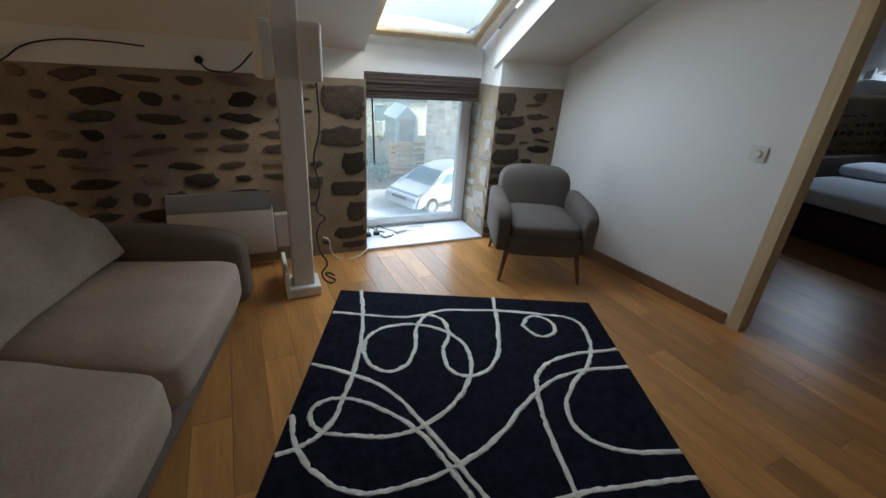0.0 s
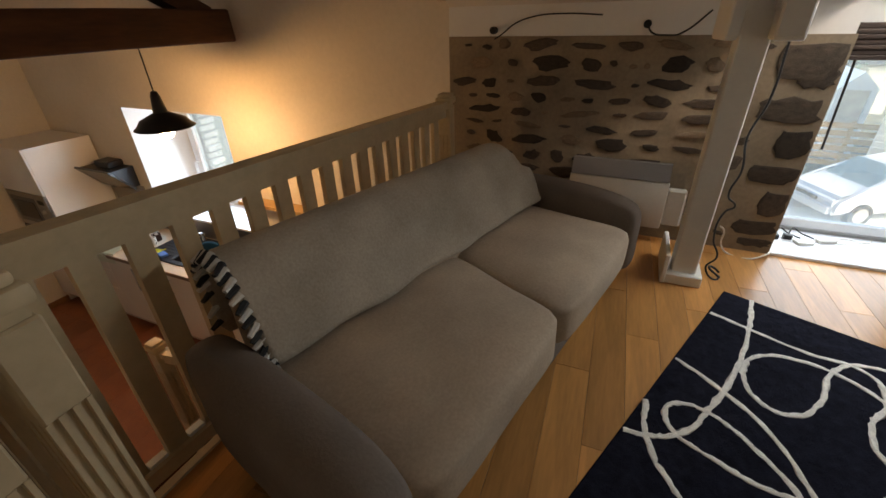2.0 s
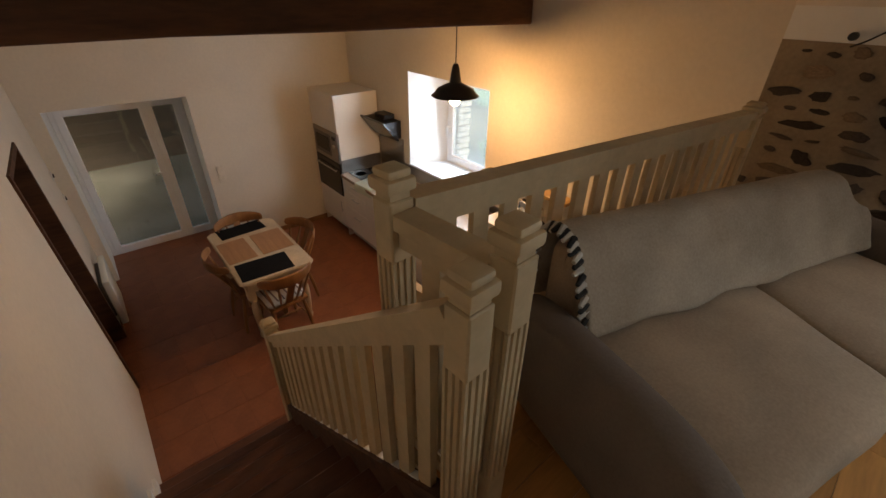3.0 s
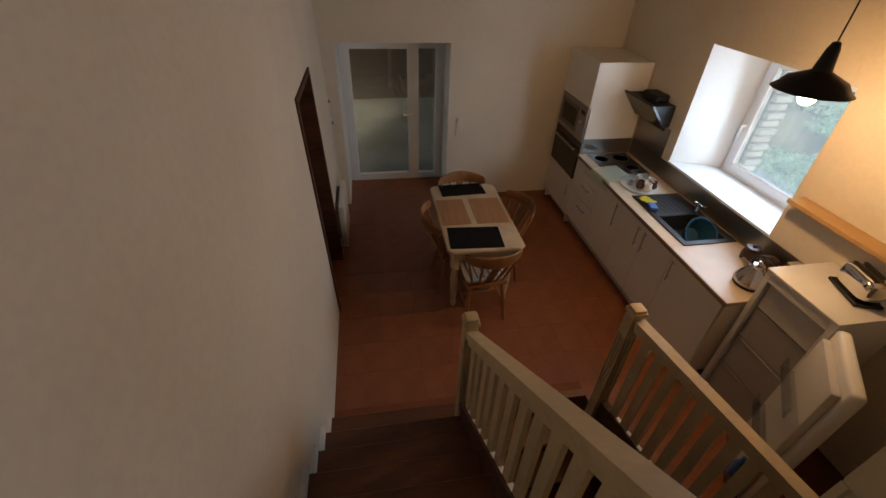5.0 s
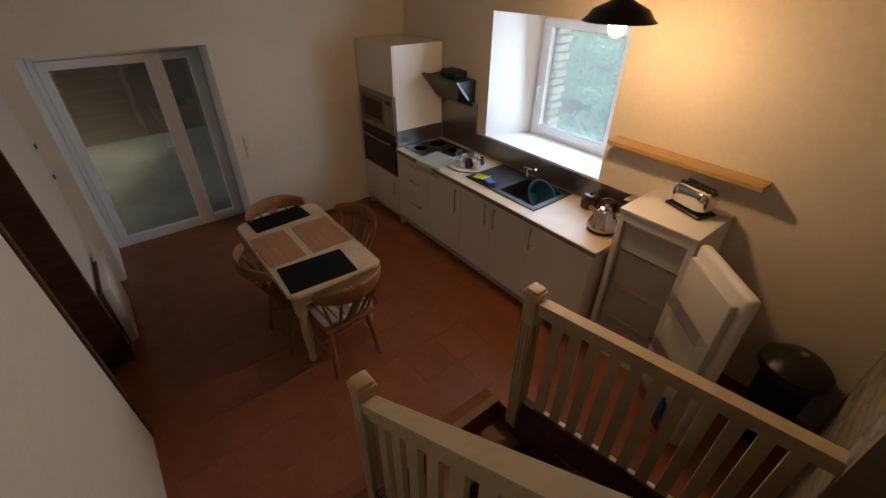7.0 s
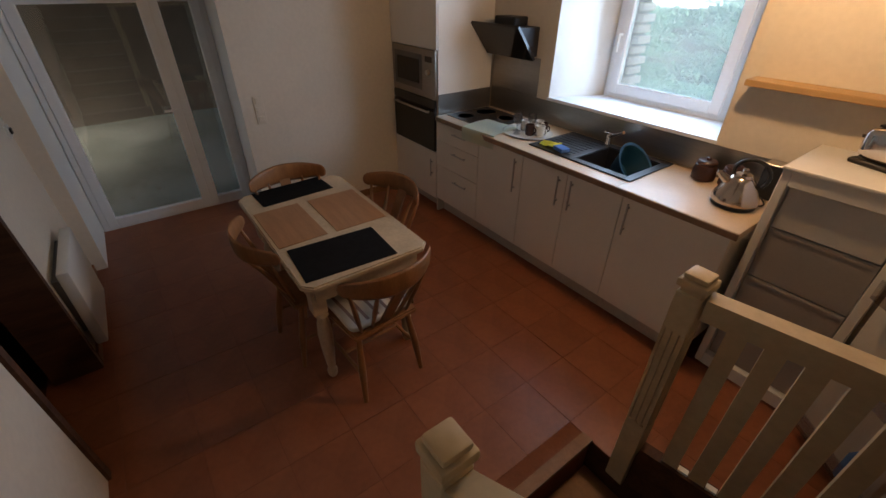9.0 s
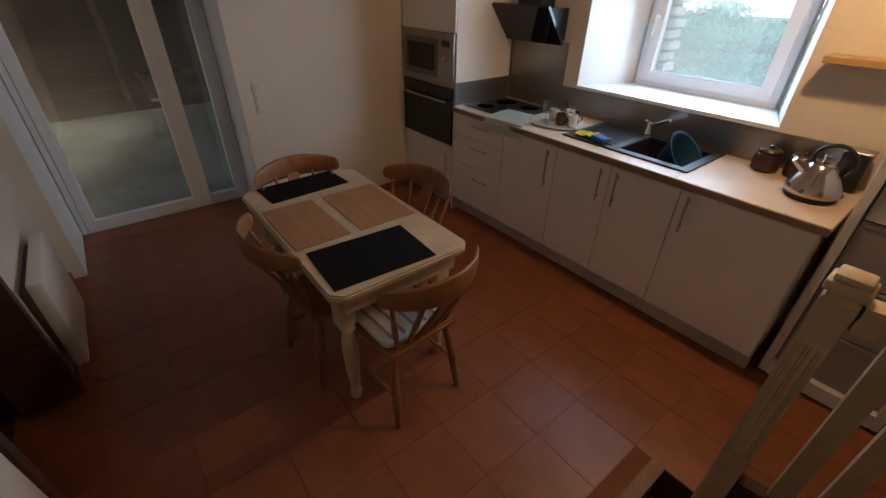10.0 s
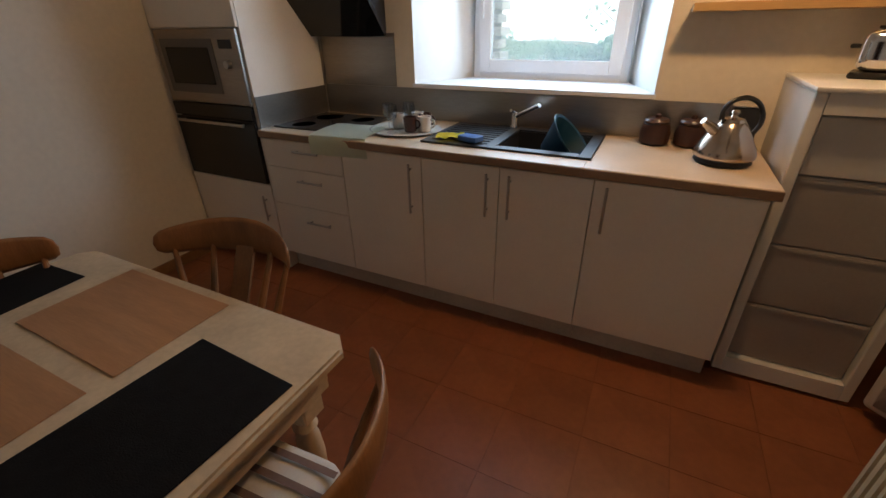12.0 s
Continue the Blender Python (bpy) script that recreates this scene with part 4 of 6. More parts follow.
unit(2.745, 3.345, [(2.745, 3.345, Z0, Z1, 2.8, 0.675, 0.877, False)], "white end cabinet with a wide door")
work = thing("worktop", "beige laminate worktop with a darker edge and a sink cut-out", "worktop")
bm = bmesh.new()
bx(bm, 0.855, 1.885, -0.03, 0.605, 0.905, 0.945, 0.003), bx(bm, 2.69, 3.37, -0.03, 0.605, 0.905, 0.945, 0.003), bx(bm, 1.885, 2.69, -0.03, 0.1, 0.905, 0.945), bx(bm, 1.885, 2.69, 0.56, 0.605, 0.905, 0.945)
part("slab", bm, WORKTOP, work)
part("edge_band", box(0.855, 3.371, -0.036, -0.0305, 0.906, 0.942, 0.002), WORKEDGE, work)

tall = thing("oven_cabinet", "tall white cabinet housing a microwave above an oven", "cabinet")
TX0, TX1 = FX + 0.004, 0.85
for a, b in ((TX0, TX0 + 0.02), (TX1 - 0.022, TX1)):
    part("side_panel", box(a, b, 0.0, 0.6, 0.0, 1.945), CUPBOARD, tall)
part("top_panel", box(TX0 + 0.02, TX1 - 0.022, 0.0, 0.6, 1.925, 1.945), CUPBOARD, tall)
part("back_panel", box(TX0 + 0.02, TX1 - 0.022, 0.58, 0.6, 0.1, 1.925), CUPBOARD, tall)
part("shelf", box(TX0 + 0.02, TX1 - 0.022, 0.0, 0.58, 1.46, 1.48), CUPBOARD, tall)
part("lower_carcass", box(TX0 + 0.02, TX1 - 0.022, 0.0, 0.58, 0.13, 0.59), CUPBOARD, tall)
part("plinth", box(TX0 + 0.02, TX1 - 0.022, 0.07, 0.086, 0.0, 0.129), PLINTH, tall)
d = part("door", box(TX0 + 0.002, TX1 - 0.002, -0.02, -0.001, 0.132, 0.6, 0.002), CUPBOARD, tall)
pull(d, TX1 - 0.06, 0.36, 0.53)
part("door", box(TX0 + 0.002, TX1 - 0.002, -0.02, -0.001, 1.475, 1.943, 0.002), CUPBOARD, tall)
part("side_splash", box(0.8505, 0.856, 0.0, 0.6, 0.946, 1.12), SPLASH, tall, "dark steel side splashback")
oven = thing("oven", "black glass built-in oven with a steel bar", "oven")
part("body", box(0.16, 0.82, -0.002, 0.5, 0.61, 1.06), BLACKPL, oven)
part("door", box(0.142, 0.835, -0.028, -0.003, 0.608, 0.985, 0.004), BLACKGLASS, oven)
part("control_panel", box(0.142, 0.835, -0.026, -0.003, 0.99, 1.068, 0.003), BLACKGLASS, oven)
bm = rod(bmesh.new(), (0.2, -0.06, 0.965), (0.78, -0.06, 0.965), 0.009)
rod(bm, (0.23, -0.06, 0.965), (0.23, -0.026, 0.965), 0.006), rod(bm, (0.75, -0.06, 0.965), (0.75, -0.026, 0.965), 0.006)
part("handle", bm, STEEL, oven)
mw = thing("microwave", "built-in steel microwave with a dark window", "microwave")
part("body", box(0.16, 0.82, -0.002, 0.45, 1.075, 1.455), GREYPL, mw)
part("fascia", box(0.142, 0.835, -0.024, -0.003, 1.072, 1.47, 0.004), SPLASH, mw)
part("door_frame", box(0.19, 0.64, -0.0275, -0.0245, 1.13, 1.42, 0.003), GREYPL, mw)
part("window", box(0.235, 0.6, -0.031, -0.028, 1.18, 1.375, 0.003), BLACKGLASS, mw)
part("display", box(0.69, 0.79, -0.027, -0.0245, 1.37, 1.415), BLACKGLASS, mw)
part("knob", rod(bmesh.new(), (0.74, -0.024, 1.29), (0.74, -0.048, 1.29), 0.024, 0.02), STEEL, mw)
structure("splashback", box(0.857, 3.3, YC - 0.006, YC - 0.001, 0.946, 1.128), SPLASH, "brushed steel splashback strip", "splashback")
structure("splashback_hob", box(0.857, 1.42, YC - 0.007, YC - 0.001, 1.13, 1.43), SPLASH, "brushed steel splashback behind the hob", "splashback")
hob = thing("hob", "black glass hob set in the worktop", "hob")
part("plate", box(0.88, 1.42, 0.07, 0.55, 0.9455, 0.952, 0.002), BLACKGLASS, hob)
for x, y, r in ((1.02, 0.18, 0.075), (1.28, 0.18, 0.09), (1.02, 0.42, 0.09), (1.28, 0.42, 0.075)):
    part("ring", lathe(bmesh.new(), [(r, 0), (r, 0.0006), (r - 0.004, 0.0006), (r - 0.004, 0)], 28, (x, y, 0.9522)), GREYPL, hob, "thin grey ring marking")
hood = thing("cooker_hood", "slanted black glass cooker hood on the wall", "cooker hood")
part("glass", prism([(0.335, 1.66), (0.35, 1.675), (0.555, 1.43), (0.54, 1.415)], "x", 0.8, 1.41), BLACKGLASS, hood)
part("body", prism([(0.37, 1.655), (0.617, 1.655), (0.617, 1.44), (0.553, 1.437)], "x", 0.84, 1.37), BLACKMAT, hood)
part("duct", box(1.0, 1.24, 0.46, 0.617, 1.655, 1.72, 0.01), BLACKMAT, hood)
part("filter", box(0.95, 1.28, 0.56, 0.61, 1.41, 1.44, 0.004), GREYPL, hood)

sink = thing("sink", "black composite sink with a ribbed drainer", "sink")
bm = bmesh.new()
bx(bm, 1.87, 2.26, 0.085, 0.585, 0.946, 0.955, 0.003), bx(bm, 2.65, 2.705, 0.085, 0.585, 0.946, 0.955, 0.003), bx(bm, 2.26, 2.65, 0.085, 0.14, 0.946, 0.955, 0.002), bx(bm, 2.26, 2.65, 0.51, 0.585, 0.946, 0.955, 0.002)
part("rim", bm, BLACKMAT, sink)
bm = bmesh.new()
bx(bm, 2.25, 2.26, 0.13, 0.52, 0.79, 0.945), bx(bm, 2.65, 2.66, 0.13, 0.52, 0.79, 0.945), bx(bm, 2.26, 2.65, 0.13, 0.14, 0.79, 0.945), bx(bm, 2.26, 2.65, 0.51, 0.52, 0.79, 0.945), bx(bm, 2.25, 2.66, 0.13, 0.52, 0.78, 0.79)
part("bowl", bm, BLACKMAT, sink)
for k in range(9):
    part("drainer_rib", box(1.91, 2.21, 0.14 + k * 0.045, 0.15 + k * 0.045, 0.9552, 0.959, 0.0015), BLACKMAT, sink)
tap = thing("tap", "chrome single-lever kitchen tap", "tap", pose(2.22, 0.545, 0.955))
part("body", lathe(bmesh.new(), [(0.026, 0), (0.026, 0.01), (0.02, 0.02), (0.02, 0.075), (0.016, 0.085)], 18), CHROME, tap)
part("spout", rod(bmesh.new(), (0, 0, 0.06), (0.15, -0.08, 0.14), 0.013, 0.011), CHROME, tap)
part("lever", rod(bmesh.new(), (0, 0, 0.085), (-0.01, -0.05, 0.1), 0.012, 0.008), CHROME, tap)
basin = thing("washing_up_bowl", "teal plastic basin tilted in the sink", "basin", pose(2.535, 0.33, 0.915, 0, 50, 0))
part("shell", lathe(bmesh.new(), [(0.08, -0.07), (0.145, 0.06), (0.158, 0.066), (0.158, 0.072), (0.142, 0.068), (0.076, -0.062)], 28), TEAL, basin)


def crumple(x, y, z, sx, sy, h, seed, n=8):
    bm = bmesh.new()
    g = [[bm.verts.new(((i / n - 0.5) * sx, (j / n - 0.5) * sy, h * (0.4 + noise.noise((i * 0.55 + seed, j * 0.6, seed)) * 0.6))) for j in range(n + 1)] for i in range(n + 1)]
    for i in range(n):
        for j in range(n):
            bm.faces.new((g[i][j], g[i + 1][j], g[i + 1][j + 1], g[i][j + 1]))
    bmesh.ops.solidify(bm, geom=bm.faces[:], thickness=0.004)
    return bm


solo("dish_cloth", crumple(0, 0, 0, 0.14, 0.11, 0.025, 3), YELLOW, "crumpled yellow dish cloth on the drainer", "cloth", m=pose(2.0, 0.17, 0.964, 0, 0, 20))
solo("sponge", box(-0.055, 0.055, -0.035, 0.035, 0, 0.028, 0.006, 2), BLUE, "blue sponge on the drainer", "sponge", m=pose(2.12, 0.15, 0.96, 0, 0, -15))
bm = bmesh.new()
rows = [(-0.19, 0.0), (-0.1, 0.002), (0.0, 0.004), (0.08, 0.003), (0.12, 0.0), (0.135, -0.02), (0.138, -0.06), (0.139, -0.1)]
g = [[bm.verts.new((-0.15 + 0.3 * i / 9 + noise.noise((i, j, 1)) * 0.008 + 0.03 * j / 8, -y, z + 0.003 * abs(noise.noise((i * 0.7, j, 4))))) for j, (y, z) in enumerate(rows)] for i in range(10)]
for i in range(9):
    for j in range(len(rows) - 1):
        bm.faces.new((g[i][j], g[i + 1][j], g[i + 1][j + 1], g[i][j + 1]))
bmesh.ops.solidify(bm, geom=bm.faces[:], thickness=0.004)
solo("tea_towel", bm, TOWEL, "pale green tea towel hanging over the worktop edge", "towel", m=pose(1.4, 0.09, 0.956, 0, 0, 6) @ Matrix.Diagonal((1.15, 1.0, 1, 1)))
tray = solo("tray", lathe(bmesh.new(), [(0.02, 0.0), (0.15, 0.0), (0.175, 0.014), (0.17, 0.014), (0.148, 0.004), (0.02, 0.004)], 36), CERAMIC, "oval pale serving tray with cups and glasses on it", "tray", m=pose(1.67, 0.28, 0.946) @ Matrix.Diagonal((1.2, 1.05, 1, 1)))
CUP = [(0.028, 0.0), (0.034, 0.005), (0.037, 0.08), (0.034, 0.08), (0.03, 0.01)]
GL = [(0.03, 0), (0.03, 0.003), (0.005, 0.008), (0.005, 0.06), (0.03, 0.08), (0.036, 0.11), (0.03, 0.145), (0.028, 0.145), (0.034, 0.11), (0.026, 0.082)]
for x, y, c in ((1.66, 0.36, BROWNJAR), (1.6, 0.38, CERAMIC), (1.7, 0.28, CERAMIC), (1.52, 0.3, CERAMIC), (1.63, 0.24, BROWNJAR)):
    t = thing("cup", "small ceramic cup on the tray", "cup", pose(x + 0.09, y + 0.01, 0.951), "cups and glasses on the tray")
    part("bowl", lathe(bmesh.new(), CUP, 20), c, t)
    tube("handle", [(0.035, 0, 0.065), (0.055, 0, 0.06), (0.058, 0, 0.035), (0.036, 0, 0.02)], 0.005, c, t)
for x, y in ((1.5, 0.23), (1.55, 0.18), (1.59, 0.3)):
    t = thing("glass", "clear stemmed drinking glass on the tray", "glass", pose(x + 0.09, y + 0.01, 0.951), "cups and glasses on the tray")
    part("bowl", lathe(bmesh.new(), GL, 20), CLEAR, t)
kettle = thing("kettle", "conical brushed steel kettle with a black handle", "kettle", pose(3.2, 0.28, 0.945, 0, 0, 25))
part("base", lathe(bmesh.new(), [(0.1, 0), (0.108, 0.008), (0.104, 0.022)], 32), BLACKPL, kettle)
part("body", lathe(bmesh.new(), [(0.1, 0.022), (0.112, 0.028), (0.114, 0.04), (0.106, 0.065), (0.085, 0.105), (0.062, 0.145), (0.048, 0.163), (0.04, 0.168)], 40), KETTLE, kettle)
part("lid", lathe(bmesh.new(), [(0.046, 0.165), (0.04, 0.176), (0.014, 0.182), (0.01, 0.19), (0.016, 0.2), (0.012, 0.208), (0.003, 0.21)], 28), KETTLE, kettle, "polished lid with a round knob")
part("spout", rod(bmesh.new(), (-0.055, 0, 0.125), (-0.118, 0, 0.17), 0.026, 0.013), KETTLE, kettle)
tube("handle", [(-0.05, 0, 0.17), (-0.045, 0, 0.22), (0.0, 0, 0.252), (0.06, 0, 0.245), (0.102, 0, 0.205), (0.112, 0, 0.16), (0.095, 0, 0.12)], 0.0095, BLACKPL, kettle)
tube("cord", [(0.1, 0.02, 0.01), (0.14, 0.05, 0.005), (0.15, 0.12, 0.005), (0.12, 0.2, 0.01)], 0.004, CABLE_B, kettle)
for x, y in ((2.93, 0.5), (3.08, 0.52)):
    t = thing("storage_jar", "dark brown glazed storage jar with a lid", "jar", pose(x, y, 0.945), "brown jars on the worktop")
    part("pot", lathe(bmesh.new(), [(0.05, 0), (0.066, 0.01), (0.068, 0.06), (0.058, 0.095), (0.05, 0.1)], 24), BROWNJAR, t)
    part("lid", lathe(bmesh.new(), [(0.055, 0.1), (0.058, 0.11), (0.05, 0.12), (0.014, 0.124), (0.014, 0.135), (0.006, 0.14)], 24), BROWNJAR, t)
t = thing("coffee_maker", "dark coffee maker beside the jars", "coffee maker", pose(3.27, 0.53, 0.945))
part("body", box(-0.055, 0.055, -0.05, 0.05, 0, 0.19, 0.012, 2), BLACKPL, t)
part("rim", box(-0.058, 0.058, -0.053, 0.053, 0.19, 0.2, 0.004), STEEL, t)

fr = thing("refrigerator", "white under-counter height refrigerator standing with its door open", "refrigerator", pose(3.385, 0.115, 0))
FW, FD, FH = 0.51, 0.495, 1.25
for a, b in ((0, 0.04), (FW - 0.04, FW)):
    part("side_panel", box(a, b, 0, FD, 0.02, FH, 0.004), FRIDGE, fr)
part("back_panel", box(0.04, FW - 0.04, FD - 0.05, FD, 0.02, FH), FRIDGE, fr)
part("top_panel", box(0.04, FW - 0.04, 0, FD - 0.05, FH - 0.07, FH), FRIDGE, fr)
part("bottom_panel", box(0.04, FW - 0.04, 0, FD - 0.05, 0.02, 0.1), FRIDGE, fr)
part("top", box(-0.004, FW + 0.004, -0.01, FD, FH, FH + 0.018, 0.005, 2), FRIDGE, fr)
part("liner", box(0.041, FW - 0.041, FD - 0.056, FD - 0.051, 0.101, FH - 0.071), LINER, fr)
part("freezer_flap", box(0.046, FW - 0.046, 0.03, 0.045, 0.96, 1.172, 0.005), LINER, fr, "pale ice compartment flap")
for z0, z1 in ((0.104, 0.385), (0.389, 0.67), (0.674, 0.955)):
    dr = part("drawer", box(0.043, FW - 0.043, 0.035, FD - 0.1, z0, z1, 0.004), FROST, fr, "frosted plastic drawer")
    part("drawer_rim", box(0.06, FW - 0.06, 0.031, 0.0345, z1 - 0.022, z1 - 0.01), FROST, dr)
part("plinth", box(0.02, FW - 0.02, 0.03, FD, 0.0, 0.02), GREYPL, fr)
dm = pose(FW + 0.015, -0.03, 0, 0, 0, -41)


def fdoor(name, bm, material, label=""):
    bmesh.ops.transform(bm, matrix=dm, verts=bm.verts[:])
    return part(name, bm, material, fr, label)


fdoor("door", box(0, 0.51, 0.0, 0.07, 0.05, FH + 0.015, 0.024, 3), FRIDGE, "white door swung open")
fdoor("door_liner", box(0.04, 0.475, -0.045, 0.0, 0.1, FH - 0.05, 0.012, 2), LINER)
for z in (0.16, 0.55, 0.9):
    fdoor("door_shelf", box(0.06, 0.46, -0.115, -0.045, z, z + 0.012), CLEAR)
    fdoor("door_shelf", box(0.06, 0.46, -0.117, -0.11, z, z + 0.09), CLEAR)
fdoor("bottle", lathe(bmesh.new(), [(0.03, 0.0), (0.032, 0.01), (0.032, 0.13), (0.012, 0.17), (0.012, 0.2)], 16, (0.38, -0.08, 0.173)), BLUE, "small blue bottle")
toast = thing("toaster", "chrome toaster on top of the refrigerator", "toaster", pose(3.68, 0.44, 1.268, 0, 0, -18))
smooth_part("shell", soft(bmesh.new(), -0.13, 0.13, -0.075, 0.075, 0.02, 0.17, 0.04), CHROME, toast)
part("base", box(-0.135, 0.135, -0.08, 0.08, 0.0, 0.022, 0.006), BLACKPL, toast)
for y in (-0.03, 0.03):
    part("slot", box(-0.1, 0.1, y - 0.012, y + 0.012, 0.166, 0.175), BLACKPL, toast)
part("lever", box(-0.16, -0.13, -0.015, 0.015, 0.1, 0.115, 0.004), BLACKPL, toast)
shelf = solo("wall_shelf", box(2.97, 4.0, 0.48, YC - 0.001, 1.5, 1.533, 0.003), SHELFWOOD, "oak shelf on the wall above the refrigerator", "shelf")
bn = thing("bin", "black round bin with a wide glossy domed lid by the wall", "bin", pose(4.57, 0.38, 0))
part("foot", lathe(bmesh.new(), [(0.15, 0.0), (0.15, 0.015), (0.1, 0.03)], 28), BLACKMAT, bn)
part("body", lathe(bmesh.new(), [(0.12, 0.03), (0.125, 0.04), (0.145, 0.5), (0.155, 0.56)], 30), BLACKMAT, bn)
part("lid", lathe(bmesh.new(), [(0.17, 0.56), (0.19, 0.575), (0.182, 0.62), (0.135, 0.665), (0.065, 0.685), (0.01, 0.689)], 36), BLACKPL, bn)
part("handle", lathe(bmesh.new(), [(0.012, 0.69), (0.012, 0.705), (0.022, 0.712), (0.008, 0.722)], 14), CHROME, bn)
ht = thing("heater", "white flat panel heater on the wall by the door", "heater")
part("panel", box(0.62, 1.24, YL + 0.02, YL + 0.08, 0.1, 0.62, 0.012, 2), PLASTICW, ht)
part("rear", box(0.66, 1.2, YL - 0.05, YL + 0.02, 0.2, 0.56), GREYPL, ht)
for k, (x, z) in enumerate(((0.2, 1.40), (0.18, 1.14))):
    t = thing("thermostat" if k == 0 else "wall_socket", "small wall control by the glazed door", "switch")
    part("plate", box(x - 0.04, x + 0.04, YL - LEAN * z - 0.004, YL - LEAN * z + 0.012, z - 0.04, z + 0.04, 0.003), PLASTICW, t)
    part("centre", box(x - 0.018, x + 0.018, YL - LEAN * z + 0.0122, YL - LEAN * z + 0.024, z - 0.018, z + 0.018, 0.003), BLACKPL, t)
t = thing("light_switch", "wall-coloured three-part switch panel beside the glazed door", "switch")
part("plate", box(FX + 0.001, FX + 0.01, -1.36, -1.28, 0.92, 1.15, 0.003), PAINT, t)
for z in (0.96, 1.035, 1.11):
    part("rocker", box(FX + 0.0102, FX + 0.016, -1.345, -1.295, z - 0.025, z + 0.025, 0.003), PAINT, t)

# ---- table and chairs ----
tb = thing("dining_table", "cream painted farmhouse table with wooden insets and turned legs", "table", pose(1.725, -1.468, 0))
ch = 0.05
outline = [(-0.605 + ch, -0.355), (0.605 - ch, -0.355), (0.605, -0.355 + ch), (0.605, 0.355 - ch), (0.605 - ch, 0.355), (-0.605 + ch, 0.355), (-0.605, 0.355 - ch), (-0.605, -0.355 + ch)]
bm = prism(outline, "z", 0.722, 0.755)
bmesh.ops.bevel(bm, geom=[e for e in bm.edges if abs(e.verts[0].co.z - e.verts[1].co.z) < 1e-4], offset=0.008, segments=2, affect="EDGES")
part("tabletop", bm, TABLECREAM, tb)
bm = bmesh.new()
bx(bm, -0.53, 0.53, -0.31, -0.29, 0.62, 0.722), bx(bm, -0.53, 0.53, 0.29, 0.31, 0.62, 0.722), bx(bm, -0.55, -0.53, -0.29, 0.29, 0.62, 0.722), bx(bm, 0.53, 0.55, -0.29, 0.29, 0.62, 0.722)
part("apron", bm, TABLECREAM, tb)
LEG = [(0.02, 0.0), (0.028, 0.02), (0.03, 0.05), (0.02, 0.07), (0.024, 0.09), (0.034, 0.2), (0.04, 0.34), (0.034, 0.42), (0.024, 0.45), (0.036, 0.465), (0.024, 0.485), (0.036, 0.51), (0.03, 0.54)]
for sx in (-1, 1):
    for sy in (-1, 1):
        bm = lathe(bmesh.new(), LEG, 18, (sx * 0.465, sy * 0.255, 0))
        part("leg", bx(bm, sx * 0.465 - 0.038, sx * 0.465 + 0.038, sy * 0.265 - 0.038, sy * 0.265 + 0.038, 0.5, 0.722, 0.004), TABLECREAM, tb, "turned cream leg")
for x, y, w, d, turn, c, lab in ((2.125, -1.538, 0.33, 0.485, -3.5, MAT_BL, "black woven placemat on the table"), (1.235, -1.485, 0.24, 0.475, 3, MAT_BL, "black woven placemat on the table"), (1.67, -1.66, 0.47, 0.275, 0.5, TABLEWOOD, "reddish brown fibre placemat on the table"), (1.675, -1.308, 0.47, 0.315, -0.5, TABLEWOOD, "reddish brown fibre placemat on the table")):
    solo("placemat", box(-w / 2, w / 2, -d / 2, d / 2, 0, 0.004, 0.0015), c, lab, "placemat", m=pose(x, y, 0.7555, 0, 0, turn), group="placemats on the table")


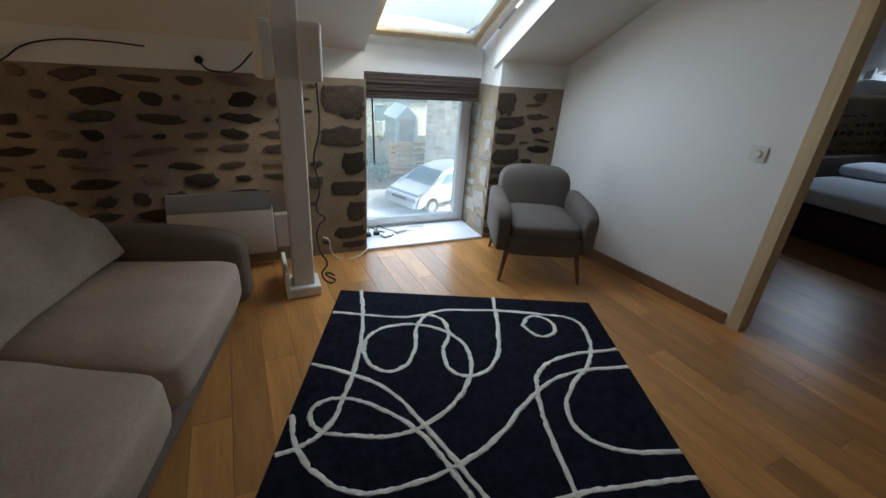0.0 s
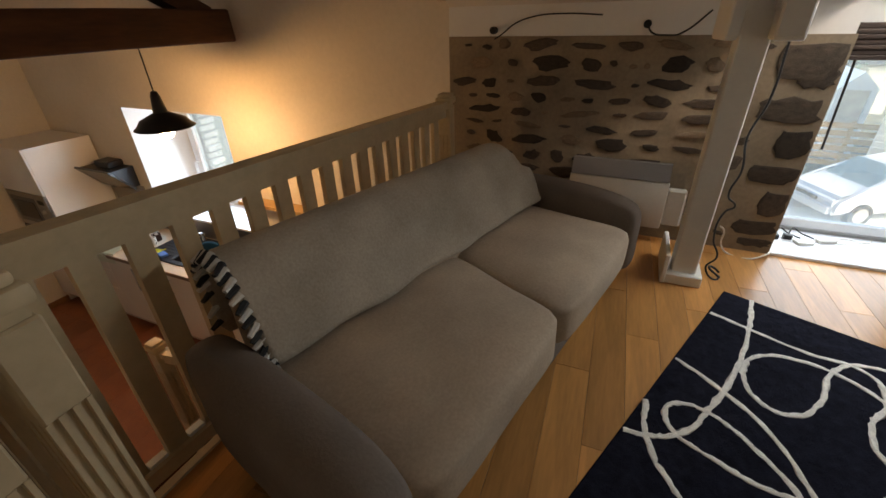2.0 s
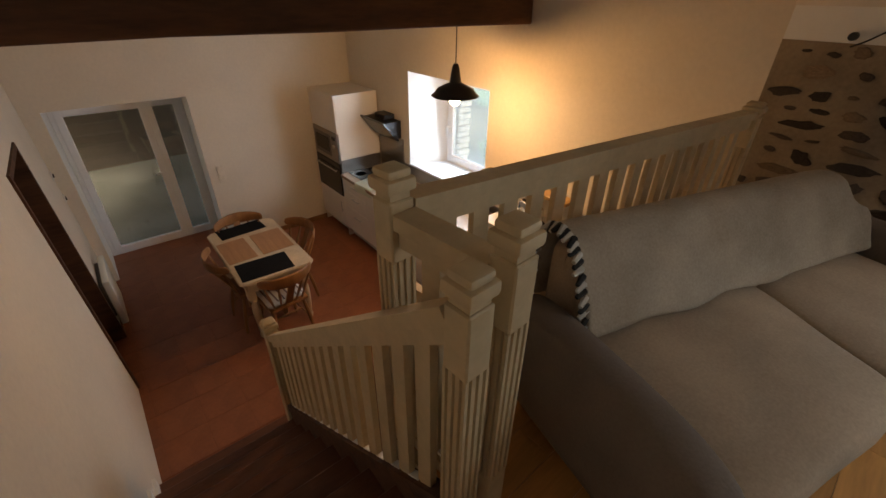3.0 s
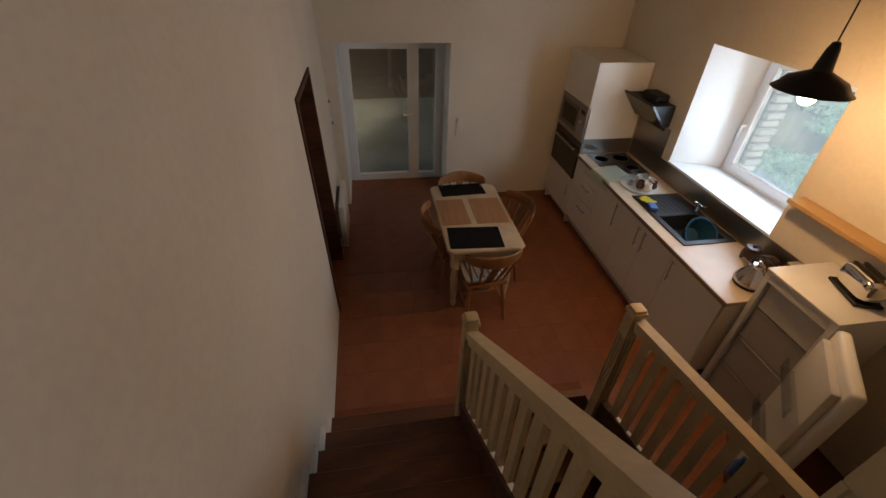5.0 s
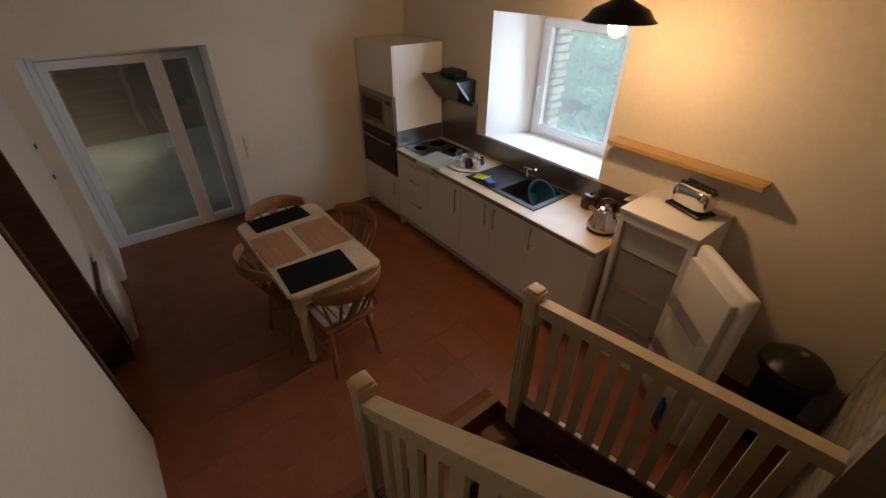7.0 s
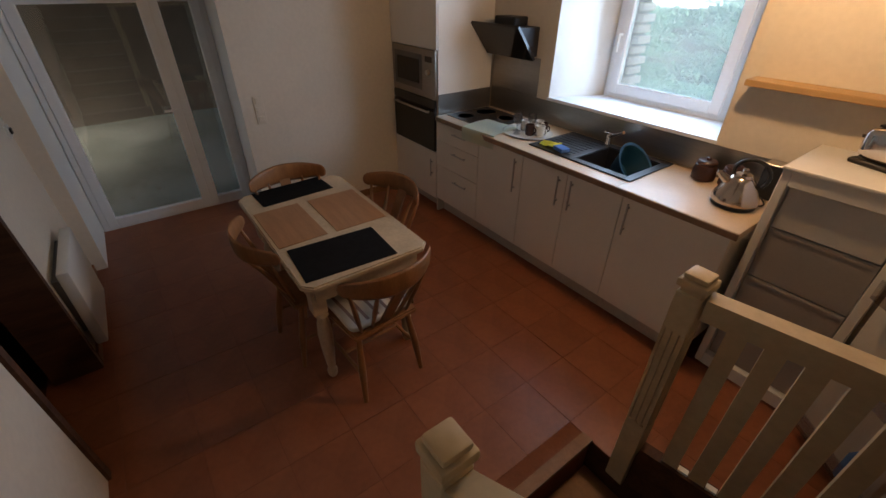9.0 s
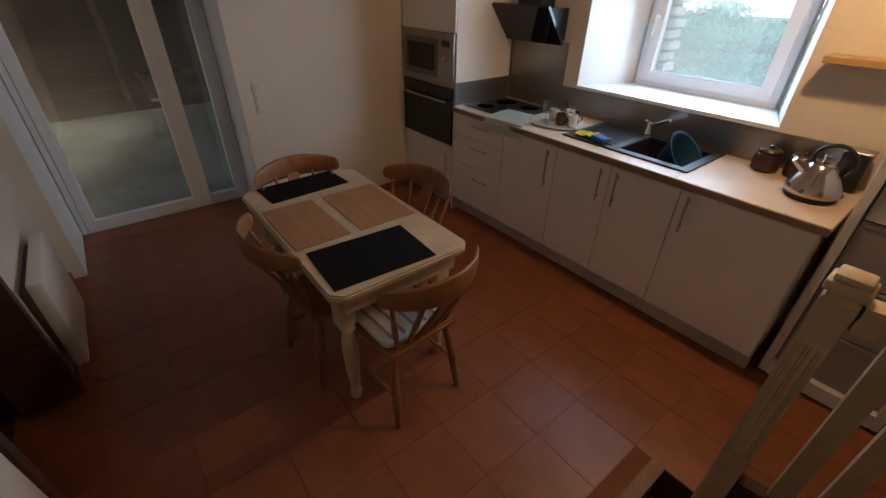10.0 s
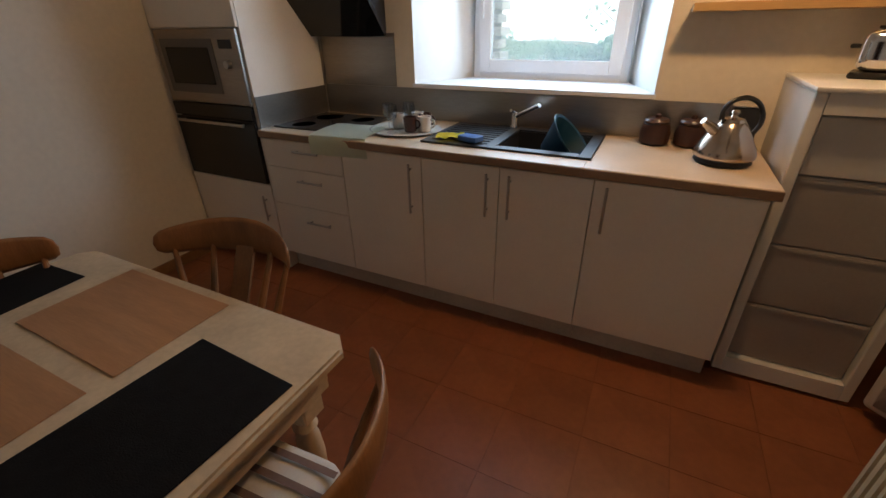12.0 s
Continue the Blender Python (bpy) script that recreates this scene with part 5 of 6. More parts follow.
def dining_chair(m):
    t = thing("dining_chair", "pine farmhouse chair with turned spindles and a curved top rail", "chair", m, "chairs round the table")
    bm = prism([(-0.19, -0.2), (0.19, -0.2), (0.21, 0.1), (0.19, 0.2), (-0.19, 0.2), (-0.21, 0.1)], "z", 0.425, 0.455)
    bmesh.ops.bevel(bm, geom=bm.edges[:], offset=0.008, segments=2, affect="EDGES")
    part("seat", bm, CHAIRWOOD, t)
    for sx in (-1, 1):
        for y, dy in ((0.15, 0.05), (-0.15, -0.07)):
            bm = rod(bmesh.new(), (sx * 0.15, y, 0.43), (sx * 0.175, y + dy * 0.6, 0.2), 0.014, 0.021)
            part("leg", rod(bm, (sx * 0.175, y + dy * 0.6, 0.2), (sx * 0.19, y + dy, 0), 0.021, 0.013), CHAIRWOOD, t)
        part("stretcher", rod(bmesh.new(), (sx * 0.178, 0.18, 0.19), (sx * 0.178, -0.19, 0.19), 0.01), CHAIRWOOD, t)
    part("stretcher", rod(bmesh.new(), (-0.178, 0.0, 0.19), (0.178, 0.0, 0.19), 0.01), CHAIRWOOD, t)
    arc = [(math.sin(a) * 0.335, -0.35 + (1 - math.cos(a)) * 0.36, 0.82) for a in [radians(-52 + 104 * k / 10) for k in range(11)]]
    bm = bmesh.new()
    ring = []
    for k, (x, y, z) in enumerate(arc):
        hh = 0.045 + 0.03 * math.sin(math.pi * k / 10)
        ring.append([bm.verts.new(p) for p in ((x, y, z - hh * 0.9), (x, y - 0.024, z - hh * 0.9), (x, y - 0.03, z + hh), (x, y - 0.006, z + hh))])
    for a, b in zip(ring, ring[1:]):
        for j in range(4):
            bm.faces.new((a[j], a[(j + 1) % 4], b[(j + 1) % 4], b[j]))
    bm.faces.new(ring[0]), bm.faces.new(ring[-1][::-1])
    smooth_part("top_rail", bm, CHAIRWOOD, t)
    for k in (1, 3, 5, 7, 9):
        x, y, z = arc[k]
        foot = (x * 0.62, -0.17, 0.45)
        top = (x, y - 0.012, z - 0.03)
        mid = tuple((a + b) / 2 for a, b in zip(foot, top))
        if k == 5:
            part("splat", bar(bmesh.new(), foot, top, 0.07, 0.012, up=(0, 1, 0)), CHAIRWOOD, t, "flat pierced back splat")
            continue
        bm = rod(bmesh.new(), foot, mid, 0.008, 0.014, 10)
        part("spindle", rod(bm, mid, top, 0.014, 0.008, 10), CHAIRWOOD, t)
    return t


first = dining_chair(pose(2.24, -1.48, 0, 0, 0, 94))
for m2 in (pose(1.42, -1.48, 0, 0, 0, -90), pose(1.77, -1.245, 0, 0, 0, 192), pose(1.83, -1.63, 0, 0, 0, 4)):
    copy_thing(first, m2)
cu = thing("seat_cushion", "striped cream and brown cushion tied to a dining chair", "cushion", pose(2.24, -1.48, 0.4555, 0, 0, 94))
smooth_part("pad", soft(bmesh.new(), -0.19, 0.19, -0.17, 0.18, 0, 0.045, 0.02, puff=0.012, wob=0.008), CUSH, cu)
for k in range(6):
    x = -0.15 + k * 0.06
    bm = bmesh.new()
    g = [[bm.verts.new((x + s * 0.009, -0.165 + 0.34 * j / 12, 0.052 + 0.012 * (1 - (x / 0.19) ** 2) * (1 - ((-0.165 + 0.34 * j / 12) / 0.19) ** 2))) for s in (-1, 1)] for j in range(13)]
    for j in range(12):
        bm.faces.new((g[j][0], g[j][1], g[j + 1][1], g[j + 1][0]))
    part("stripe", bm, CUSH_S, cu, "brown woven stripe")

# ---- outside ----
bm = bmesh.new()
N = 60
cs = [-60 + 120 * (0.5 + 0.5 * math.copysign(abs(2 * k / N - 1) ** 1.8, k - N / 2)) for k in range(N + 1)]


def ground_z(x, y):
    r = max(0.0, -1.5 - x)
    lane = min(1.0, max(0.0, (x - 4.5) / 3.0)) * min(1.0, max(0.0, (y - 1.5) / 4.0))
    return -0.22 - 1.9 * lane + min(0.42, 0.18 * r) + (noise.noise((x * 0.5, y * 0.5, 0)) * 0.03 if r else 0)


big = [-2500, -600] + cs + [600, 2500]
vs = [[bm.verts.new((a, b, ground_z(max(-60, min(60, a)), max(-60, min(60, b))) - (0.6 if -0.45 < a < 15.1 and -2.9 < b < 1.0 else 0))) for b in big] for a in big]
for i in range(len(big) - 1):
    for j in range(len(big) - 1):
        bm.faces.new((vs[i][j], vs[i + 1][j], vs[i + 1][j + 1], vs[i][j + 1]))
structure("ground", bm, GRAVEL, "wet gravel and rough grass round the house", "ground")


def leaves(bm, cx, cy, cz, rx, ry, rz, n, size):
    for _ in range(n):
        v = Vector((random.gauss(0, 1), random.gauss(0, 1), random.gauss(0, 1))).normalized() * random.uniform(0.55, 1.0)
        p = Vector((cx + v.x * rx, cy + v.y * ry, cz + v.z * rz))
        q = Euler((random.uniform(0, 6.3), random.uniform(0, 6.3), random.uniform(0, 6.3))).to_matrix()
        s = size * random.uniform(0.6, 1.3)
        bm.faces.new([bm.verts.new(p + q @ Vector(c) * s) for c in ((-0.5, 0, 0), (0, -0.3, 0.05), (0.6, 0, 0), (0, 0.3, 0.05))])


def bush(x, y, r, h, n, label, name="bush", size=0.12, leaf=LEAF):
    z = ground_z(x, y)
    t = thing(name, label, name, pose(x, y, z))
    bm = bmesh.new()
    for k in range(5):
        a = k * 1.3
        rod(bm, (0, 0, -0.1), (math.cos(a) * r * 0.5, math.sin(a) * r * 0.5, h * 0.7), 0.03, 0.01, 6)
    part("trunk", bm, BARK, t)
    bm = bmesh.new()
    for k in range(9):
        a, rr = random.uniform(0, 6.3), random.uniform(0.1, 0.65) * r
        leaves(bm, math.cos(a) * rr, math.sin(a) * rr, h * random.uniform(0.25, 0.85), r * 0.5, r * 0.5, h * 0.28, n // 9, size)
    part("crown", bm, leaf, t)


for x, y, r, h in ((-3.4, 9.4, 1.6, 0.8), (-0.8, 10.0, 1.6, 0.7), (-6.4, 12.5, 2.2, 1.1), (1.6, 10.6, 1.5, 0.6), (-9.0, 15.0, 2.6, 1.3), (-2.6, 14.5, 2.2, 0.9), (-0.6, 6.6, 0.9, 0.55), (0.8, 5.6, 0.8, 0.45), (-0.3, 4.7, 0.8, 0.45), (-1.7, 7.6, 1.1, 0.6), (0.5, 8.0, 1.1, 0.5), (-3.0, 7.4, 1.1, 0.55), (1.7, 7.2, 0.9, 0.45)):
    bush(x, y, r, h, 3600, "haze-paled green garden shrub behind the house", size=0.06, leaf=LEAF_HAZY)
for k in range(9):
    bush(-9.5 + 1.7 * k, 17.5 + random.uniform(-0.6, 0.6), 1.4, 0.9 + 0.3 * (k % 3 == 0), 1500, "haze-paled green garden hedge", "hedge", size=0.13, leaf=LEAF_HAZY)
for x, y, r, h in ((10.4, 16.0, 0.9, 1.3), (10.9, 19.0, 1.5, 2.0), (11.3, 15.6, 0.5, 0.8), (10.2, 22.0, 2.0, 3.4), (14.0, 25.0, 2.2, 3.2)):
    bush(x, y, r, h, 1100, "haze-paled green roadside shrub", leaf=LEAF_HAZY)
barn = thing("outbuilding", "dark schist outbuilding across the back yard", "building", pose(-3.75, -7.0, -0.25))
part("wall", box(-4.0, 0, 0, 11.0, 0, 4.6), BARN, barn)
part("roof", prism([(-4.3, 4.6), (0.45, 4.6), (-2.0, 6.4)], "y", -0.2, 11.2), ROOFSL, barn)
# Unseen roof added to keep daylight off the yard behind the door.
shade_canopy = thing("lean_to_roof", "unseen lean-to roof added to darken the back yard", "roof", pose(0, 0, 0))
part("cover", prism([(-3.75, 3.3), (-0.68, 2.65), (-0.68, 2.75), (-3.75, 3.4)], "y", -5.2, 0.6), DARKWOOD, shade_canopy)
for y in (-5.0, -3.6, -2.2, -0.8, 0.4):
    part("rafter", bar(bmesh.new(), (-3.74, y, 3.24), (-0.69, y, 2.59), 0.07, 0.11), DARKWOOD, shade_canopy)
bm = bmesh.new()
fall = random.Random(9)
for _ in range(110):
    x, y = fall.uniform(-3.4, -0.9), fall.uniform(-4.2, -0.4)
    a, r = fall.uniform(0, 6.3), fall.uniform(0.02, 0.055)
    zz = ground_z(x, y) + 0.035
    bm.faces.new([bm.verts.new((x + math.cos(a + t) * r * q, y + math.sin(a + t) * r * q, zz + 0.008 * (t > 2))) for t, q in ((0, 1.2), (1.5, 0.5), (3.1, 1), (4.7, 0.5))])
solo("fallen_leaves", bm, BARK, "scattered brown leaves on the wet yard", "leaves", "stuff")
tree = thing("garden_tree", "bare-limbed young tree with sparse leaves", "tree", pose(2.55, 4.6, ground_z(2.55, 4.6)))
bm = rod(bmesh.new(), (0, 0, -0.1), (0.05, 0, 1.5), 0.05, 0.03, 8)
for k in range(14):
    a, z = k * 2.4, 0.9 + 0.13 * k
    rod(bm, (0.03, 0, min(z, 1.5)), (math.cos(a) * 0.55, math.sin(a) * 0.55, z + 0.45), 0.014, 0.004, 5)
rod(bm, (0.05, 0, 1.5), (0.0, 0.1, 2.9), 0.03, 0.006, 6)
part("trunk", bm, BARK, tree)
bm = bmesh.new()
for k in range(14):
    a, z = k * 2.4, 1.25 + 0.13 * k
    leaves(bm, math.cos(a) * 0.5, math.sin(a) * 0.5, z, 0.25, 0.25, 0.2, 26, 0.07)
part("crown", bm, LEAF_HAZY, tree)

fence = thing("fence", "weathered wooden slat fence across the lane", "fence", pose(11.9, 16.2, -2.12, 0, 0, -4))
for k in range(3):
    part("post", box(k * 1.0 - 0.05, k * 1.0 + 0.05, -0.05, 0.05, 0, 1.65), SHELFWOOD, fence)
for k in range(6):
    part("slat", box(-0.05, 2.05, -0.07, -0.045, 0.18 + k * 0.25, 0.36 + k * 0.25, 0.006), SHELFWOOD, fence)
hs = thing("stone_house", "neighbouring pale stone house with a white gabled porch", "house", pose(13.2, 15.2, -2.14, 0, 0, -33))
part("wall", box(0, 6, 0, 6, 0, 5.0), HOUSEST, hs)
part("roof", prism([(-0.3, 5.0), (6.3, 5.0), (3.0, 7.2)], "y", -0.3, 6.3), ROOFSL, hs)
wn2 = part("window", frame_bm(1.3, 2.1, 1.2, 2.4, -0.03, 0.02, 0.08), PVC, hs)
part("pane", box(1.38, 2.02, -0.01, -0.004, 1.28, 2.32), CARGLASS, wn2)
row = random.Random(4)
z = 0.05
while z < 4.8:
    hh, x = row.uniform(0.12, 0.24), 0.02
    while x < 2.6:
        ww = row.uniform(0.18, 0.46)
        if not (1.2 < x + ww and x < 2.2 and 1.0 < z < 2.5):
            part("stone", box(x, x + ww, -0.025, 0.01, z, z + hh, 0.012), HOUSE_B, hs)
        x += ww + 0.035
    z += hh + 0.035
porch = thing("porch", "small brick porch with a white frame and gable", "porch", pose(12.75, 17.8, -2.14))
part("wall", box(0, 1.0, 0.1, 2.0, 0, 2.4), HOUSE_B, porch, "brick wall")
part("gable", prism([(-0.12, 2.4), (1.12, 2.4), (0.5, 3.0)], "y", 0, 2.0), PVC, porch, "white gable")
for x in (-0.06, 0.88):
    part("corner_post", box(x, x + 0.16, 0, 0.09, 0, 2.4), PVC, porch, "white corner post")
fh = thing("far_house", "pale rendered house beyond the lane", "house", pose(14.4, 27, -2.2))
part("wall", box(-2.5, 3.5, 0, 6, 0, 2.4), CERAMIC, fh)
part("roof", prism([(-2.9, 2.4), (3.9, 2.4), (0.5, 3.6)], "y", -0.2, 6.2), ROOFSL, fh)
w3 = part("window", frame_bm(-0.4, 0.6, 1.0, 2.2, -0.03, 0.02, 0.08), PVC, fh)
part("pane", box(-0.32, 0.52, -0.01, -0.004, 1.08, 2.12), CARGLASS, w3)

car = thing("car", "silver hatchback parked in the lane below the loft window", "car", pose(12.75, 12.4, -2.12, 0, 0, 25))
side = [(-2.05, 0.3), (-2.1, 0.55), (-1.98, 0.78), (-1.2, 0.95), (-0.55, 1.38), (0.2, 1.5), (1.3, 1.46), (1.95, 1.1), (2.05, 0.7), (2.0, 0.3)]
bm = prism(side, "y", -0.85, 0.85)
for v in bm.verts:
    if v.co.z > 1.0:
        v.co.y *= 0.8
bmesh.ops.bevel(bm, geom=bm.edges[:], offset=0.1, segments=4, affect="EDGES")
part("body", bm, CARPAINT, car)
bm = bmesh.new()
bm.faces.new([bm.verts.new(p) for p in ((-1.2, -0.68, 0.985), (-1.2, 0.68, 0.985), (-0.52, 0.6, 1.425), (-0.52, -0.6, 1.425))])
bmesh.ops.solidify(bm, geom=bm.faces[:], thickness=0.03)
part("windscreen", bm, CARGLASS, car)
for s in (-1, 1):
    part("side_window", prism([(-0.85, 1.0), (-0.45, 1.3), (0.35, 1.36), (0.35, 1.0)], "y", s * 0.76, s * 0.80), CARGLASS, car)
    part("side_window", prism([(0.42, 1.0), (0.42, 1.36), (1.2, 1.3), (1.5, 1.02)], "y", s * 0.76, s * 0.80), CARGLASS, car)
    part("headlight", box(-1.9, -1.86, s * 0.62 - 0.13, s * 0.62 + 0.13, 0.64, 0.78, 0.04, 2), CHROME, car)
    for x in (-1.3, 1.3):
        w = part("wheel", rod(bmesh.new(), (x, s * 0.7, 0.31), (x, s * 0.88, 0.31), 0.31, 0.31, 24), RUBBER, car)
        part("rim", rod(bmesh.new(), (x, s * 0.86, 0.31), (x, s * 0.89, 0.31), 0.2, 0.19, 20), STEEL, w)
part("bumper", box(-2.13, -2.0, -0.75, 0.75, 0.32, 0.52, 0.04, 2), CARPAINT, car)
part("grille", box(-2.135, -2.1, -0.35, 0.35, 0.58, 0.68, 0.01), BLACKPL, car)

# Self-lit ring added beyond the garden; its glow stands in for bright haze.
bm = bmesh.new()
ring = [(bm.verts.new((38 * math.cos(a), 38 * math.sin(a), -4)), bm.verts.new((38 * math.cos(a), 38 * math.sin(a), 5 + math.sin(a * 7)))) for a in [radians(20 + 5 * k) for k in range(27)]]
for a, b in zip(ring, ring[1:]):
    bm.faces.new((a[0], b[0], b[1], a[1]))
structure("backdrop", bm, MIST_GLOW, "glowing haze backdrop beyond the garden", "backdrop")

bm = bmesh.new()
xs, ys = [-3.8 + 0.31 * k for k in range(11)], [-5.5 + 0.5 * k for k in range(13)]
vs = [[bm.verts.new((a, b, ground_z(a, b) + 0.03)) for b in ys] for a in xs]
for i in range(len(xs) - 1):
    for j in range(len(ys) - 1):
        bm.faces.new((vs[i][j], vs[i + 1][j], vs[i + 1][j + 1], vs[i][j + 1]))
structure("pavement", bm, YARD, "pale mossy concrete of the back yard", "pavement")

structure("road", box(3.0, 40, 4.6, 14.4, -2.6, -2.1), LANE, "pale gravel lane below the loft window", "road")

# ---- stones, planks and tiles ----
STONE_MESH = []
for k in range(16):
    rnd = random.Random(k)
    bm = bmesh.new()
    n = rnd.choice((14, 15, 16))
    rad = [rnd.uniform(0.66, 1.0) for _ in range(n)]
    flat = rnd.uniform(0.8, 1.0)
    lens, skew = rnd.uniform(-0.3, 0.45), rnd.uniform(-0.22, 0.22)
    lv = []
    for s, h in ((1.0, 0.0), (0.93, 0.75), (0.6, 1.0)):
        lv.append([bm.verts.new((0.5 * s * rad[i] * math.cos(2 * math.pi * i / n), 0.5 * s * flat * (rad[i] * math.sin(2 * math.pi * i / n) * abs(math.sin(2 * math.pi * i / n) + 0.05) ** lens + skew * math.cos(2 * math.pi * i / n)), h)) for i in range(n)])
    for a, b in zip(lv, lv[1:]):
        for i in range(n):
            bm.faces.new((a[i], a[(i + 1) % n], b[(i + 1) % n], b[i]))
    bm.faces.new(lv[-1])
    me = bpy.data.meshes.new("stone")
    bm.to_mesh(me), bm.free()
    me.materials.append((STONE, STONE, STONE_L, STONE)[k % 4])
    me.polygons.foreach_set("use_smooth", [True] * len(me.polygons))
    STONE_MESH.append(me)


def lay_stones(parent, P, u0, u1, v0, v1, seed, count, dens=1.0, big=0.13, wide=0.25, pale=False):
    """Stones laid in rough courses on a wall face; P maps (u, v) to a pose whose z points out of the wall."""
    rnd = random.Random(seed)
    made, v = 0, v0 + 0.03
    while v < v1 - 0.05:
        row = min(rnd.uniform(0.06, big), v1 - v)
        u = u0 + rnd.uniform(0, 0.12)
        while u < u1 - 0.04 and made < count:
            w, h = rnd.uniform(0.09, wide), row * rnd.uniform(0.4, 0.95)
            if rnd.random() < 0.36 and wide < 0.3:
                w, h = rnd.uniform(0.04, 0.09), row * rnd.uniform(0.25, 0.5)
            if u + w < u1 and rnd.random() < dens:
                o = new("stone", BLOCK_MESH[2 * rnd.randrange(4)] if pale else STONE_MESH[rnd.randrange(16)])
                o.parent = parent
                o.matrix_world = P(u + w / 2, v + row / 2 + rnd.uniform(-0.012, 0.008)) @ pose(0, 0, 0, 0, 0, rnd.uniform(-9, 9)) @ Matrix.Diagonal((w, h, rnd.uniform(0.005, 0.012), 1))
                made += 1
            u += w + rnd.uniform(0.015, 0.06)
        v += row * rnd.uniform(0.85, 1.05)


BLOCK_MESH = []
for k in range(8):
    rnd = random.Random(90 + k)
    bm = bmesh.new()
    pts = []
    nb = 18
    for i in range(nb):
        a = 2 * math.pi * (i + 0.5) / nb
        c, s = math.cos(a), math.sin(a)
        pts.append((math.copysign(abs(c) ** 0.5, c) * rnd.uniform(0.4, 0.53), math.copysign(abs(s) ** 0.6, s) * rnd.uniform(0.34, 0.54)))
    lv = [[bm.verts.new((x * s, y * s, h)) for x, y in pts] for s, h in ((1.0, 0.0), (0.96, 0.8), (0.75, 1.0))]
    for a, b in zip(lv, lv[1:]):
        for i in range(nb):
            bm.faces.new((a[i], a[(i + 1) % nb], b[(i + 1) % nb], b[i]))
    bm.faces.new(lv[-1])
    me = bpy.data.meshes.new("quoin")
    bm.to_mesh(me), bm.free()
    me.materials.append(QUOIN if k % 2 else QUOIN_G)
    me.polygons.foreach_set("use_smooth", [True] * len(me.polygons))
    BLOCK_MESH.append(me)


def lay_quoins(parent, P, u, side, v0, v1, seed, long=0.24, short=0.12, grey=0):
    """Large corner stones one above another, long and short in turn, from u towards side."""
    rnd = random.Random(seed)
    v, k = v0, 0
    while v < v1 - 0.05:
        h, w = rnd.choice((0.06, 0.09, 0.12, 0.15, 0.19)) * rnd.uniform(0.9, 1.1), (long if k % 2 else short) * rnd.uniform(0.75, 1.2)
        o = new("stone", BLOCK_MESH[2 * rnd.randrange(4) + (0 if grey else 1)])
        o.parent = parent
        o.matrix_world = P(u + side * w / 2, min(v + h / 2, v1 - h / 2)) @ pose(0, 0, 0, 0, 0, rnd.uniform(-5, 5)) @ Matrix.Diagonal((w, h, rnd.uniform(0.006, 0.01), 1))
        v += h + rnd.uniform(0.01, 0.035)
        k += 1


def face_y(y):
    return lambda u, v: pose(u, y, v, 90)


lay_stones(wall_stone, face_y(YS), 5.04, 6.6, 1.76, 2.85, 11, 190, 1.0, 0.14, 0.27)
lay_stones(wall_stone, face_y(YS), 6.58, 6.76, 1.76, 2.85, 21, 40, 1.0, 0.14, 0.16)
lay_quoins(wall_stone, face_y(YS), 6.97, -1, 1.77, 2.84, 31, 0.26, 0.15)
lay_stones(wall_stone, face_y(YS), 8.1, 8.46, 1.76, 2.85, 12, 60, 1.0)
lay_quoins(wall_stone, face_y(YS), 7.895, 1, 1.77, 2.84, 32, 0.23, 0.16)
lay_stones(wall_bed, face_y(YS + 0.1), 9.2, 14.9, 2.0, 2.96, 13, 230, 0.9)
for u, s in ((YS + 0.01, 1), (0.94, -1)):
    lay_quoins(wall_stone, lambda u, v: pose(7.89, u, v, 90, 0, -90), u, s, 1.77, 2.74, 40 + s, 0.17, 0.1, grey=1)
lay_stones(wall_cross, lambda u, v: pose(4.84, u, v, 90, 0, -90), -0.7, YC - 0.02, 0.02, H - 0.26, 15, 130, 1.0, 0.16, 0.32, True)
lay_stones(wall_cross, lambda u, v: pose(v, u, H - 0.23), -0.7, YC - 0.02, 4.85, 5.15, 16, 40, 1.0, 0.16, 0.32, True)

